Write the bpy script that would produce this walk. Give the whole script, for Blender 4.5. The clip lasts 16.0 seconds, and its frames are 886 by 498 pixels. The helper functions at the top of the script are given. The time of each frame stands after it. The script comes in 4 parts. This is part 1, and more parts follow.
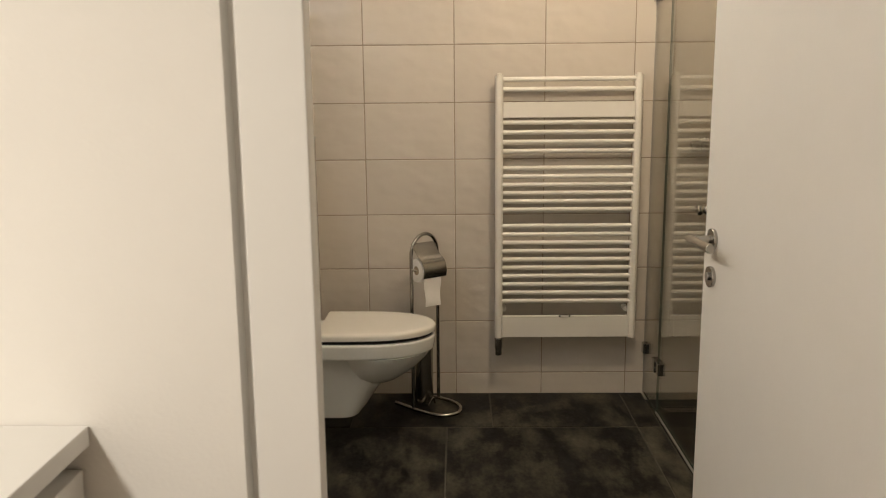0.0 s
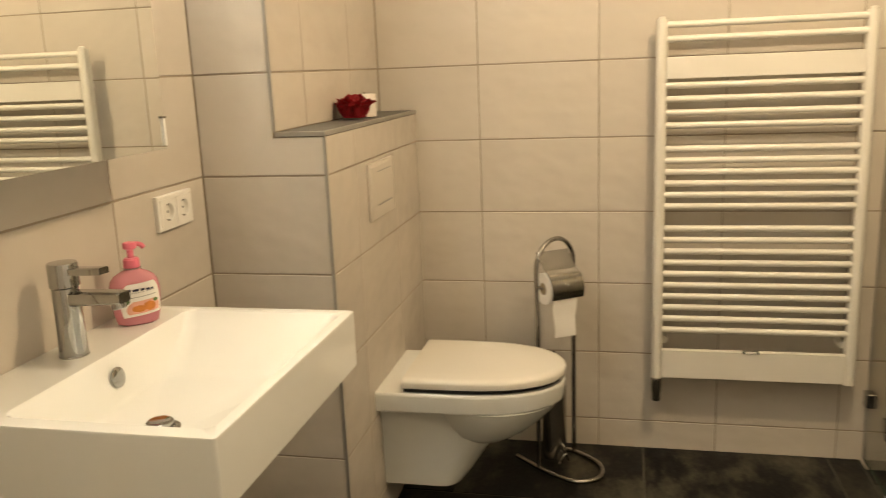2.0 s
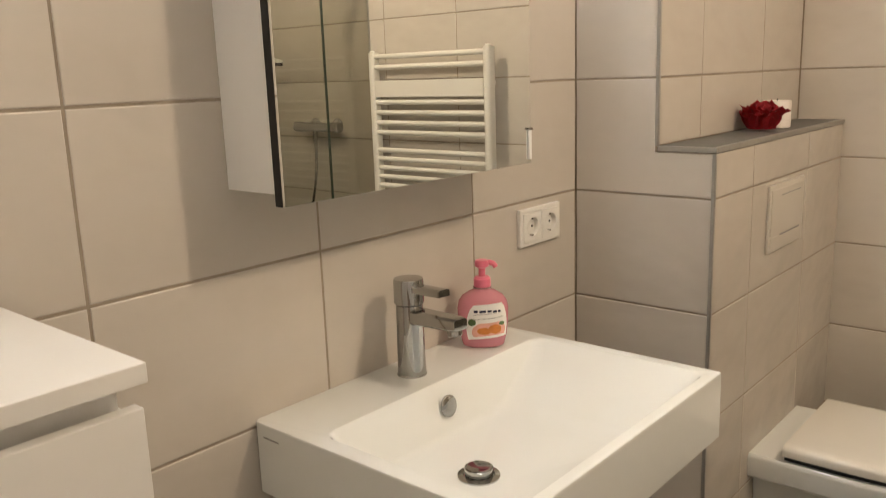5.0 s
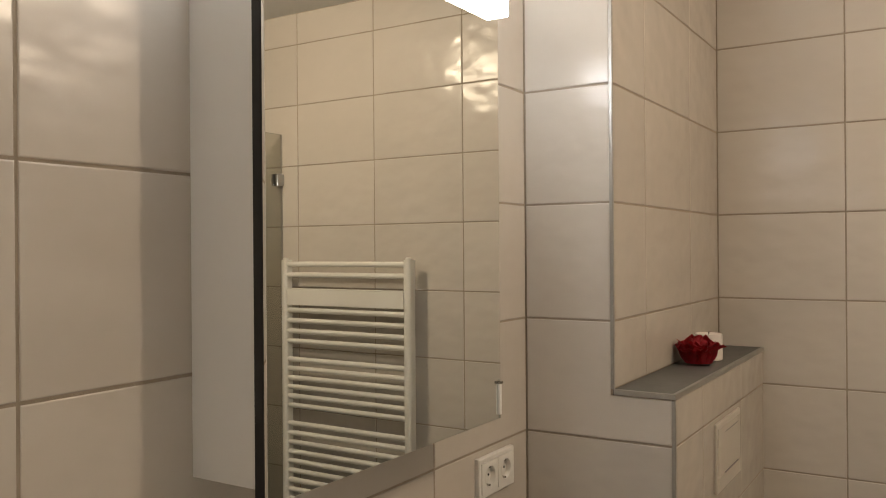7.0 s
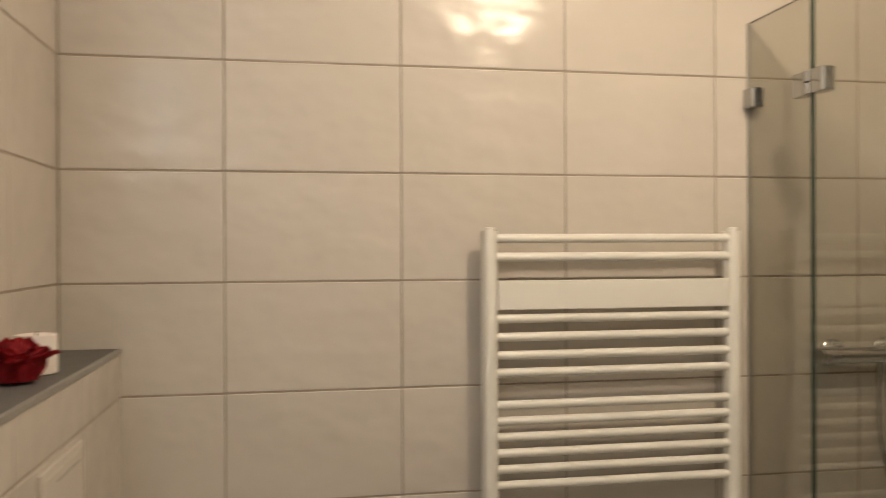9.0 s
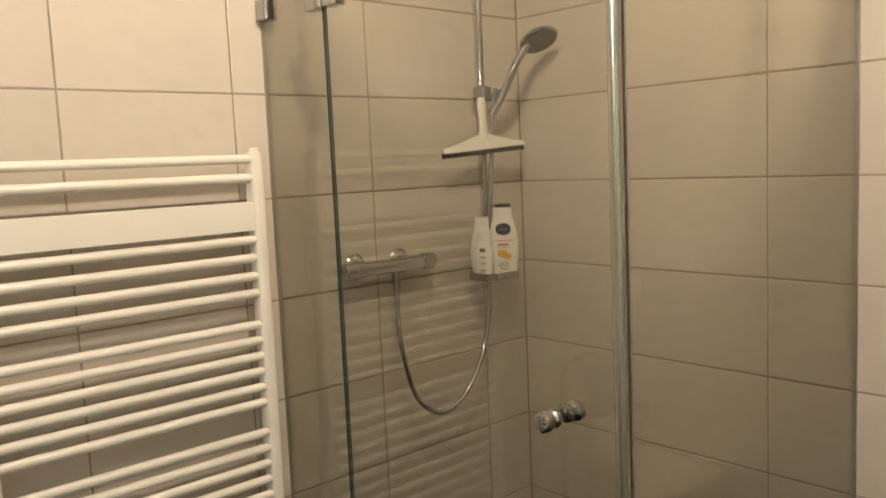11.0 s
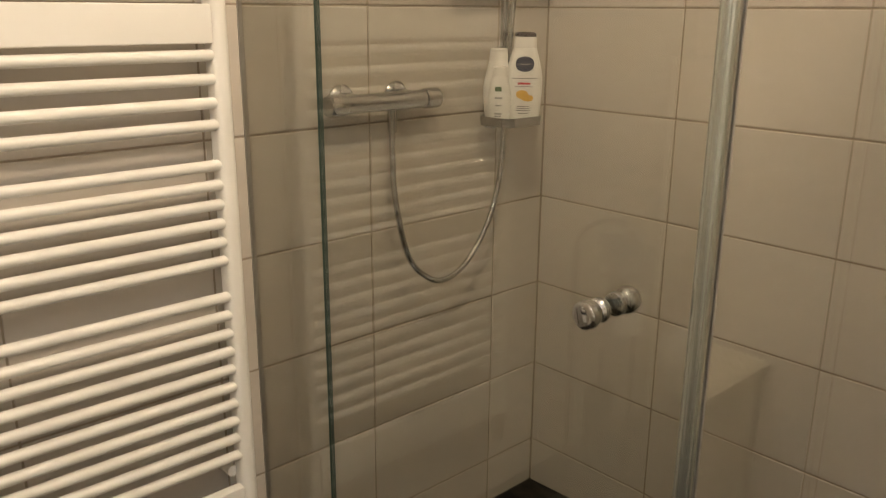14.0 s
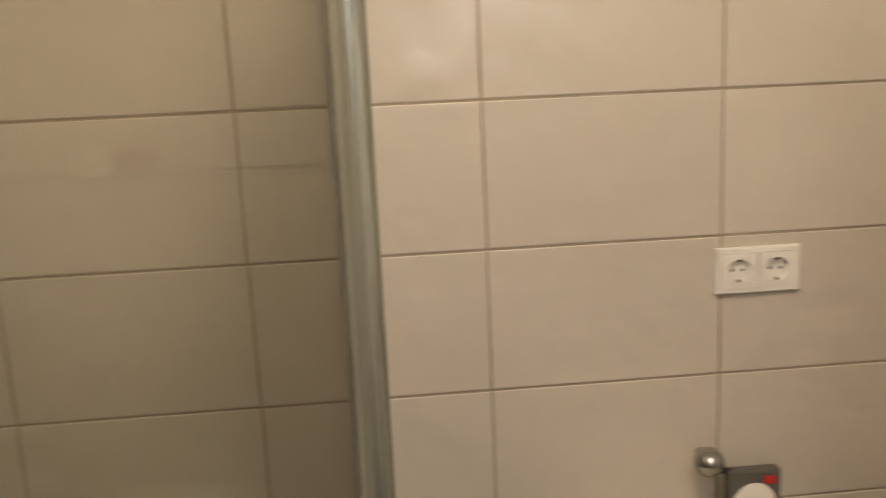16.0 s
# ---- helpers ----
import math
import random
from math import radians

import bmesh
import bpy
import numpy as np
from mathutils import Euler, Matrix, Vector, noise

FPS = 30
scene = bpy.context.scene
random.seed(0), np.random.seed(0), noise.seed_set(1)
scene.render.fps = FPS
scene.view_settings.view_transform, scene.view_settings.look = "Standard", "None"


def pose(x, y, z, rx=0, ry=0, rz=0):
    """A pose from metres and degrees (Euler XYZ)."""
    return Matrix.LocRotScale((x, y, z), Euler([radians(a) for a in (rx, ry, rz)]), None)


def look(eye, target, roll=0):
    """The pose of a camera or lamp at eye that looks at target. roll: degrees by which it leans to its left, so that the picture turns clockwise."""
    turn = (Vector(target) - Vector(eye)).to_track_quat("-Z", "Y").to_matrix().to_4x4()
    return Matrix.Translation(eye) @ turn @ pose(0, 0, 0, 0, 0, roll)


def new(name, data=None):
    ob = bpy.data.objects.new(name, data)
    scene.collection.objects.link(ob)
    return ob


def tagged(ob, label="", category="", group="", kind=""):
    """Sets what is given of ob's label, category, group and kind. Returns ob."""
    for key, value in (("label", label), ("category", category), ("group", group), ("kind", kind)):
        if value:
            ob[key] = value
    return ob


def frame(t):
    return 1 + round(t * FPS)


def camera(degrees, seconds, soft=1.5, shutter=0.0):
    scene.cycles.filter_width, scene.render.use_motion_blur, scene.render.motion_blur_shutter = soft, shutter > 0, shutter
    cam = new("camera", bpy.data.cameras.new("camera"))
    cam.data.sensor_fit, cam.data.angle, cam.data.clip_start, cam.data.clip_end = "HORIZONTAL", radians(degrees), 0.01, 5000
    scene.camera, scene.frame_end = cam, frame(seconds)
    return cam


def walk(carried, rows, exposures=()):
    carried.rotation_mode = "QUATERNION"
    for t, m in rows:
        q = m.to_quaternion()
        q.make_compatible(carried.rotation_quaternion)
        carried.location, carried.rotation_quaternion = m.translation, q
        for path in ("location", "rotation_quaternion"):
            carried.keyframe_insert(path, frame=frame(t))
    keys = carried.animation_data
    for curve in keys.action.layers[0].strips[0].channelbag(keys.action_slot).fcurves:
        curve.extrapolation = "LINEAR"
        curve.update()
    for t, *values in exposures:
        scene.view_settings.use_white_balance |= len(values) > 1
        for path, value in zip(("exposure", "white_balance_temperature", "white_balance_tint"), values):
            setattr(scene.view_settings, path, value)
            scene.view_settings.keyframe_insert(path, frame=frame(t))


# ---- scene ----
cam = camera(56.8, 16.0, soft=0.95, shutter=0.35)
PATH = [
    (0, (0.409, -0.683, 1.377), (0.374, 1.283, 1.011), -0.54),
    (0.5, (0.446, -0.482, 1.341), (0.438, 1.476, 0.936), -1.25),
    (1, (0.431, -0.203, 1.353), (0.460, 1.750, 0.924), -1.59),
    (1.5, (0.434, 0.018, 1.347), (0.324, 1.970, 0.926), -1.73),
    (2, (0.478, 0.221, 1.343), (0.051, 2.127, 0.913), -2.31),
    (2.5, (0.444, 0.349, 1.350), (-0.202, 2.188, 0.902), -3.28),
    (3, (0.405, 0.438, 1.342), (-0.450, 2.178, 0.849), -2.88),
    (3.2, (0.400, 0.454, 1.323), (-0.566, 2.120, 0.784), -2.62),
    (5.3, (0.449, 0.475, 1.408), (-0.849, 1.952, 1.046), -1.44),
    (5.5, (0.430, 0.484, 1.436), (-0.854, 1.994, 1.172), -1.17),
    (6, (0.378, 0.480, 1.492), (-0.842, 2.061, 1.396), -0.92),
    (6.5, (0.303, 0.447, 1.515), (-0.826, 2.098, 1.507), -0.70),
    (7, (0.255, 0.452, 1.505), (-0.802, 2.150, 1.504), -0.44),
    (7.5, (0.204, 0.605, 1.479), (-0.787, 2.342, 1.429), -0.47),
    (8, (0.200, 0.809, 1.485), (-0.580, 2.649, 1.416), 0.67),
    (8.5, (0.205, 0.984, 1.465), (-0.022, 2.971, 1.418), 0.78),
    (9, (0.164, 1.104, 1.427), (0.511, 3.073, 1.423), -0.24),
    (9.5, (0.232, 1.177, 1.438), (0.915, 3.056, 1.401), 0.62),
    (10, (0.287, 1.225, 1.447), (1.308, 2.945, 1.423), 1.48),
    (10.2, (0.274, 1.242, 1.453), (1.434, 2.870, 1.435), 1.40),
    (12.3, (0.218, 1.247, 1.317), (1.605, 2.573, 0.752), -1.50),
    (12.5, (0.211, 1.249, 1.305), (1.591, 2.557, 0.684), -1.29),
    (13, (0.242, 1.303, 1.294), (1.611, 2.592, 0.613), -0.26),
    (13.5, (0.351, 1.435, 1.318), (1.680, 2.789, 0.685), 0.71),
    (14, (0.475, 1.546, 1.342), (1.773, 2.961, 0.782), 0.37),
    (14.5, (0.537, 1.723, 1.343), (1.964, 3.033, 0.844), -1.33),
    (15, (0.610, 1.889, 1.353), (2.310, 2.842, 0.905), -2.39),
    (15.5, (0.785, 1.944, 1.376), (2.686, 2.396, 0.947), -3.67),
    (16, (0.826, 1.975, 1.363), (2.786, 1.823, 0.991), -2.69),
]
EXPOSURES = [
    (0, -0.28, 6600, 8), (0.6, -0.03, 7300, 4), (1, 0.17, 7400, 3), (1.5, 0.31, 8300, 3), (2, 0.25, 7900, 6),
    (2.5, 0.17, 6800, 8), (3, 0.12, 6500, 10), (5.4, -0.09, 6500, 10), (6, -0.48, 6500, 10), (6.5, -0.68, 6500, 10),
    (7.2, -0.63, 6500, 10), (8, -0.28, 6500, 10), (8.5, -0.30, 6500, 9), (9.5, -0.23, 6500, 9), (10.2, -0.21, 6600, 8),
    (12.5, 0.93, 6400, 7), (13, 0.92, 6400, 7), (13.5, 0.67, 6500, 8), (14, 0.32, 6500, 9), (14.5, 0.30, 6600, 11),
    (15, 0.27, 6500, 11), (15.5, 0.40, 6500, 11), (16, 0.05, 6500, 10),
]
walk(cam, [(t, look(eye, target, roll)) for t, eye, target, roll in PATH], EXPOSURES)

# ---- light ----
world = bpy.data.worlds.new("world")
scene.world = world
world.use_nodes = True
world.node_tree.nodes["Background"].inputs["Color"].default_value = (0.9, 0.85, 0.8, 1)
world.node_tree.nodes["Background"].inputs["Strength"].default_value = 0.02


def area_lamp(name, at, aim, size, watts, colour, shape="DISK", size_y=None):
    data = bpy.data.lights.new(name, "AREA")
    data.shape, data.size, data.energy, data.color = shape, size, watts, colour
    if size_y:
        data.size_y = size_y
    ob = new(name, data)
    ob.matrix_world = look(at, aim)
    return ob


LAMP = (0.92, 1.88)
CEIL = 2.48
bulb = bpy.data.lights.new("ceiling_lamp_light", "POINT")
bulb.energy, bulb.color, bulb.shadow_soft_size = 48, (1.0, 0.795, 0.575), 0.055
new("ceiling_lamp_light", bulb).location = (LAMP[0], LAMP[1], 2.404)
area_lamp("hall_lamp_light", (-0.7, -1.2, 2.36), (-0.7, -1.199, 0), 0.24, 49, (1.0, 0.925, 0.84))

# ---- materials ----


def node(nt, kind, **inputs):
    n = nt.nodes.new(kind)
    for k, v in inputs.items():
        n.inputs[k.replace("_", " ")].default_value = v
    return n


def material(name, colour, rough=0.5, metal=0.0, vary=0.0, scale=8.0, bump=0.0, bump_scale=30.0, rand=0.0, second=None,
             stretch=(1, 1, 1), rough_vary=0.0, coat=0.0, wave=0.0, wave_scale=5.0, transmission=0.0, ior=1.45, span=(0.42, 0.82), spec=0.5):
    """Principled surface with two-scale colour variation, roughness variation, fine bump and a broad waviness."""
    m = bpy.data.materials.new(name)
    m.use_nodes = True
    nt = m.node_tree
    p = nt.nodes["Principled BSDF"]
    p.inputs["Roughness"].default_value, p.inputs["Metallic"].default_value = rough, metal
    p.inputs["Coat Weight"].default_value, p.inputs["IOR"].default_value = coat, ior
    p.inputs["Transmission Weight"].default_value, p.inputs["Specular IOR Level"].default_value = transmission, spec
    c = (*colour, 1)
    p.inputs["Base Color"].default_value = c
    tc = nt.nodes.new("ShaderNodeTexCoord")
    mp = node(nt, "ShaderNodeMapping", Scale=stretch)
    info = nt.nodes.new("ShaderNodeObjectInfo")
    add = nt.nodes.new("ShaderNodeVectorMath")
    add.operation = "MULTIPLY_ADD"
    cmb = nt.nodes.new("ShaderNodeCombineXYZ")
    for i in range(3):
        nt.links.new(info.outputs["Random"], cmb.inputs[i])
    nt.links.new(cmb.outputs[0], add.inputs[0])
    add.inputs[1].default_value = (37.0, 23.0, 51.0)
    nt.links.new(tc.outputs["Object"], add.inputs[2])
    nt.links.new(add.outputs[0], mp.inputs["Vector"])
    if vary or second:
        n1 = node(nt, "ShaderNodeTexNoise", Scale=scale, Detail=6.0, Roughness=0.6)
        n2 = node(nt, "ShaderNodeTexNoise", Scale=scale * 9, Detail=3.0, Roughness=0.6)
        nt.links.new(mp.outputs[0], n1.inputs["Vector"])
        nt.links.new(mp.outputs[0], n2.inputs["Vector"])
        mixf = nt.nodes.new("ShaderNodeMath")
        mixf.operation = "MULTIPLY_ADD"
        mixf.inputs[1].default_value = 0.25
        nt.links.new(n2.outputs["Fac"], mixf.inputs[0])
        nt.links.new(n1.outputs["Fac"], mixf.inputs[2])
        ramp = nt.nodes.new("ShaderNodeValToRGB")
        ramp.color_ramp.elements[0].position, ramp.color_ramp.elements[1].position = span
        other = second or tuple(min(1, x * (1 - vary)) for x in colour)
        ramp.color_ramp.elements[0].color, ramp.color_ramp.elements[1].color = (*other, 1), c
        nt.links.new(mixf.outputs[0], ramp.inputs["Fac"])
        out = ramp.outputs["Color"]
        if rand:
            hsv = nt.nodes.new("ShaderNodeHueSaturation")
            mr = node(nt, "ShaderNodeMapRange", To_Min=1 - rand, To_Max=1 + rand)
            nt.links.new(info.outputs["Random"], mr.inputs["Value"])
            nt.links.new(mr.outputs[0], hsv.inputs["Value"])
            nt.links.new(out, hsv.inputs["Color"])
            out = hsv.outputs["Color"]
        nt.links.new(out, p.inputs["Base Color"])
        if rough_vary:
            rr = node(nt, "ShaderNodeMapRange", To_Min=rough - rough_vary, To_Max=rough + rough_vary)
            rr.inputs["From Min"].default_value, rr.inputs["From Max"].default_value = 0.4, 0.8
            nt.links.new(mixf.outputs[0], rr.inputs["Value"])
            nt.links.new(rr.outputs[0], p.inputs["Roughness"])
    last = None
    if wave:
        nw = node(nt, "ShaderNodeTexNoise", Scale=wave_scale, Detail=1.5, Roughness=0.45)
        nt.links.new(mp.outputs[0], nw.inputs["Vector"])
        bw = node(nt, "ShaderNodeBump", Strength=1.0, Distance=wave)
        nt.links.new(nw.outputs["Fac"], bw.inputs["Height"])
        last = bw
    if bump:
        nb = node(nt, "ShaderNodeTexNoise", Scale=bump_scale, Detail=4.0)
        nt.links.new(mp.outputs[0], nb.inputs["Vector"])
        b = node(nt, "ShaderNodeBump", Strength=1.0, Distance=bump)
        nt.links.new(nb.outputs["Fac"], b.inputs["Height"])
        if last:
            nt.links.new(last.outputs["Normal"], b.inputs["Normal"])
        last = b
    if last:
        nt.links.new(last.outputs["Normal"], p.inputs["Normal"])
    return m


def glow(name, colour, strength):
    m = bpy.data.materials.new(name)
    m.use_nodes = True
    p = m.node_tree.nodes["Principled BSDF"]
    p.inputs["Base Color"].default_value = (0.9, 0.9, 0.9, 1)
    p.inputs["Emission Color"].default_value, p.inputs["Emission Strength"].default_value = (*colour, 1), strength
    return m


TILE = material("wall_tile", (0.585, 0.535, 0.470), 0.23, vary=0.09, scale=3.5, bump=0.00004, bump_scale=90, rand=0.03, span=(0.25, 1.0),
                stretch=(0.85, 1.15, 1), wave=0.0062, wave_scale=11.0, rough_vary=0.04)
GROUT = material("grout", (0.36, 0.30, 0.232), 0.9, vary=0.25, scale=12, bump=0.0006, bump_scale=300)
SLATE = material("slate_floor_tile", (0.064, 0.058, 0.042), 0.52, spec=0.22, second=(0.0035, 0.0034, 0.0028), scale=8.5, bump=0.0012, bump_scale=45,
                 stretch=(1, 0.5, 1),
                 rand=0.15, rough_vary=0.12, span=(0.565, 0.82))
FLOOR_GROUT = material("floor_grout", (0.072, 0.067, 0.053), 0.9, vary=0.3, scale=20, bump=0.0005, bump_scale=250)
STONE = material("ledge_stone", (0.13, 0.125, 0.115), 0.5, vary=0.35, scale=10, bump=0.0004, bump_scale=120)
PAINT = material("wall_paint", (0.82, 0.79, 0.74), 0.75, vary=0.03, scale=3, bump=0.0005, bump_scale=160)
CEIL_PAINT = material("ceiling_paint", (0.74, 0.73, 0.70), 0.85, vary=0.03, scale=2, bump=0.0004, bump_scale=120)
LACQUER = material("white_lacquer", (0.80, 0.78, 0.74), 0.38, vary=0.03, scale=4, bump=0.00015, bump_scale=90)
DOOR_PAINT = material("door_lacquer", (0.78, 0.74, 0.68), 0.42, vary=0.03, scale=4, bump=0.0002, bump_scale=110)
ENAMEL = material("radiator_enamel", (0.75, 0.725, 0.66), 0.30, vary=0.03, scale=6, bump=0.0001, bump_scale=150)
CERAMIC = material("sanitary_ceramic", (0.775, 0.785, 0.755), 0.09, vary=0.02, scale=4, coat=0.4)
SEAT = material("seat_plastic", (0.73, 0.705, 0.64), 0.16, vary=0.02, scale=4)
PLASTIC = material("white_plastic", (0.80, 0.78, 0.73), 0.35, vary=0.03, scale=20)
CHROME = material("chrome", (0.44, 0.44, 0.43), 0.05, 1.0, vary=0.08, scale=12)
STEEL = material("brushed_steel", (0.42, 0.405, 0.38), 0.22, 1.0, vary=0.12, scale=30, stretch=(1, 1, 12))
ALU = material("tile_edge_profile", (0.40, 0.385, 0.355), 0.42, 0.6, vary=0.1, scale=20)
# dark rubber; the same colour also stands in for shade in gaps and holes
DARK = material("dark_rubber_and_shade", (0.02, 0.019, 0.018), 0.6, vary=0.3, scale=30)
BINMAT = material("dark_bin_steel", (0.16, 0.155, 0.145), 0.35, 0.8, vary=0.15, scale=12)
MIRROR = material("mirror_glass", (0.86, 0.88, 0.85), 0.008, 1.0)
CABGREY = material("cabinet_side", (0.80, 0.79, 0.77), 0.40, vary=0.03, scale=5)
PAPER = material("toilet_paper", (0.82, 0.80, 0.76), 0.95, vary=0.05, scale=30, bump=0.0008, bump_scale=220)
PINK = material("pink_soap", (0.84, 0.35, 0.42), 0.18, vary=0.06, scale=10, transmission=0.35, ior=1.4)
PINKCAP = material("pink_cap", (0.74, 0.18, 0.26), 0.30, vary=0.05, scale=20)
LABEL = material("label_white", (0.82, 0.80, 0.77), 0.4, vary=0.03, scale=30)
ORANGE = material("label_orange", (0.70, 0.24, 0.05), 0.45, vary=0.3, scale=60)
GREEN = material("label_green", (0.10, 0.17, 0.06), 0.45, vary=0.3, scale=60)
NAVY = material("label_navy", (0.012, 0.016, 0.05), 0.35, vary=0.1, scale=40)
YELLOW = material("label_yellow", (0.80, 0.46, 0.05), 0.45, vary=0.2, scale=60)
SPRAY = material("spray_face_grey", (0.09, 0.088, 0.08), 0.45, vary=0.2, scale=60)
GREY = material("label_grey", (0.30, 0.29, 0.28), 0.5, vary=0.1, scale=40)
RED = material("rose_red", (0.50, 0.010, 0.022), 0.6, second=(0.20, 0.003, 0.008), scale=40, bump=0.001, bump_scale=120)
REDMARK = material("red_mark", (0.55, 0.02, 0.02), 0.4, vary=0.1, scale=40)
FLUSH = material("flush_plate_plastic", (0.61, 0.565, 0.50), 0.30, vary=0.03, scale=12)
WAX = material("candle_wax", (0.84, 0.76, 0.70), 0.5, vary=0.04, scale=12)
WICKER = material("white_wicker", (0.76, 0.71, 0.58), 0.55, vary=0.14, scale=30, bump=0.0006, bump_scale=200)
LAMPGLASS = glow("lamp_diffuser", (1.0, 0.82, 0.60), 9.0)
STRIP = glow("mirror_lamp_diffuser", (0.95, 0.97, 1.0), 41.0)
PROFILE = material("satin_profile", (0.40, 0.41, 0.36), 0.24, 0.85, vary=0.08, scale=20, stretch=(1, 1, 0.1))
RUBBER = material("wiper_rubber", (0.016, 0.007, 0.007), 0.7, spec=0.2)
EDGE = material("glass_edge", (0.05, 0.075, 0.06), 0.12, vary=0.1, scale=10)


def pane_glass(name, tint, gloss_colour=(1, 1, 1)):
    """Clear pane: light passes straight through, slightly absorbed, with the gloss of glass on both faces."""
    m = bpy.data.materials.new(name)
    m.use_nodes = True
    nt = m.node_tree
    nt.nodes.remove(nt.nodes["Principled BSDF"])
    out = nt.nodes["Material Output"]
    clear = node(nt, "ShaderNodeBsdfTransparent", Color=(*tint, 1))
    gloss = node(nt, "ShaderNodeBsdfGlossy", Roughness=0.0, Color=(*gloss_colour, 1))
    lw = node(nt, "ShaderNodeLayerWeight", Blend=0.5)
    power = nt.nodes.new("ShaderNodeMath")
    power.operation, power.inputs[1].default_value = "POWER", 5.0
    ma = nt.nodes.new("ShaderNodeMath")
    ma.operation, ma.inputs[1].default_value, ma.inputs[2].default_value = "MULTIPLY_ADD", 0.95, 0.05
    mix = nt.nodes.new("ShaderNodeMixShader")
    nt.links.new(lw.outputs["Facing"], power.inputs[0])
    nt.links.new(power.outputs[0], ma.inputs[0])
    nt.links.new(ma.outputs[0], mix.inputs[0])
    nt.links.new(clear.outputs[0], mix.inputs[1])
    nt.links.new(gloss.outputs[0], mix.inputs[2])
    nt.links.new(mix.outputs[0], out.inputs["Surface"])
    return m


GLASS = pane_glass("shower_glass", (0.870, 0.868, 0.840))
CLEAR = material("clear_plastic", (0.9, 0.9, 0.88), 0.15, transmission=0.8, ior=1.4)

# ---- mesh helpers ----


def mesh_of(name, bm, mat, smooth=40):
    """A mesh with area-weighted corner normals, so that broad faces stay flat and narrow bevels shade softly."""
    me = bpy.data.meshes.new(name)
    bm.normal_update()
    bm.to_mesh(me)
    bm.free()
    me.materials.append(mat)
    if smooth:
        me.polygons.foreach_set("use_smooth", [True] * len(me.polygons))
        limit = math.cos(radians(smooth))
        normals = [p.normal.copy() for p in me.polygons]
        areas = [p.area for p in me.polygons]
        around = [[] for _ in me.vertices]
        for p in me.polygons:
            for v in p.vertices:
                around[v].append(p.index)
        loops = []
        for p in me.polygons:
            n0 = normals[p.index]
            for v in p.vertices:
                s = Vector((0, 0, 0))
                for f in around[v]:
                    if normals[f].dot(n0) > limit:
                        s += normals[f] * areas[f]
                loops.append(s.normalized() if s.length > 1e-12 else n0)
        me.normals_split_custom_set(loops)
    return me


def part(name, bm, mat, parent=None, label="", smooth=40):
    ob = new(name, mesh_of(name, bm, mat, smooth))
    ob.parent = parent
    return tagged(ob, label)


def thing(name, label, category, at=(0, 0, 0), group="", kind="", rz=0):
    ob = new(name)
    ob.matrix_world = pose(*at, 0, 0, rz)
    ob.empty_display_size = 0.05
    return tagged(ob, label, category, group, kind)


def box(lo, hi, bevel=0.0, seg=2, bm=None):
    bm = bm or bmesh.new()
    m = Matrix.LocRotScale([(a + b) / 2 for a, b in zip(lo, hi)], None, [b - a for a, b in zip(lo, hi)])
    vs = bmesh.ops.create_cube(bm, size=1, matrix=m)["verts"]
    if bevel:
        es = list({e for v in vs for e in v.link_edges})
        bmesh.ops.bevel(bm, geom=es, offset=bevel, segments=seg, affect="EDGES", profile=0.5)
    return bm


def loft(rings, bm=None, cap0=True, cap1=True, closed=True):
    """Skin a list of equally long rings of points."""
    bm = bm or bmesh.new()
    vs = [[bm.verts.new(p) for p in r] for r in rings]
    n = len(rings[0])
    for a, b in zip(vs, vs[1:]):
        for i in range(n if closed else n - 1):
            j = (i + 1) % n
            bm.faces.new((a[i], a[j], b[j], b[i]))
    if cap0:
        bm.faces.new(vs[0][::-1])
    if cap1:
        bm.faces.new(vs[-1])
    bmesh.ops.recalc_face_normals(bm, faces=bm.faces)
    return bm


def lathe(profile, at=(0, 0, 0), axis=(0, 0, 1), seg=24, bm=None):
    """Turn (radius, height) pairs round an axis."""
    q = Vector((0, 0, 1)).rotation_difference(Vector(axis))
    at = Vector(at)
    rings = [[at + q @ Vector((r * math.cos(a), r * math.sin(a), h)) for a in [2 * math.pi * i / seg for i in range(seg)]] for r, h in profile]
    return loft(rings, bm)


def rod(a, b, r, seg=16, bevel=0.0, bm=None):
    a, b = Vector(a), Vector(b)
    d = (b - a).length
    e = min(bevel, r * 0.6)
    prof = [(r, 0), (r, d)] if not e else [(r - e, 0), (r, e), (r, d - e), (r - e, d)]
    return lathe(prof, a, (b - a), seg, bm)


def tube(points, r, seg=10, bm=None, closed=False):
    """A round tube along a line of points."""
    pts = [Vector(p) for p in points]
    n = len(pts)
    rings, up = [], None
    for i, p in enumerate(pts):
        d = (pts[min(i + 1, n - 1)] - pts[max(i - 1, 0)]).normalized()
        if up is None:
            up = d.orthogonal().normalized()
        up = (up - d * up.dot(d)).normalized()
        side = d.cross(up)
        rings.append([p + r * (math.cos(a) * up + math.sin(a) * side) for a in [2 * math.pi * k / seg for k in range(seg)]])
    return loft(rings, bm)


def curve_points(ctrl, steps=8):
    """Catmull-Rom through the control points."""
    c = [Vector(p) for p in ctrl]
    c = [2 * c[0] - c[1], *c, 2 * c[-1] - c[-2]]
    out = []
    for i in range(1, len(c) - 2):
        for k in range(steps):
            t = k / steps
            out.append(0.5 * (2 * c[i] + (c[i + 1] - c[i - 1]) * t + (2 * c[i - 1] - 5 * c[i] + 4 * c[i + 1] - c[i + 2]) * t * t
                              + (3 * c[i] - c[i - 1] - 3 * c[i + 1] + c[i + 2]) * t ** 3))
    return [*out, c[-2]]


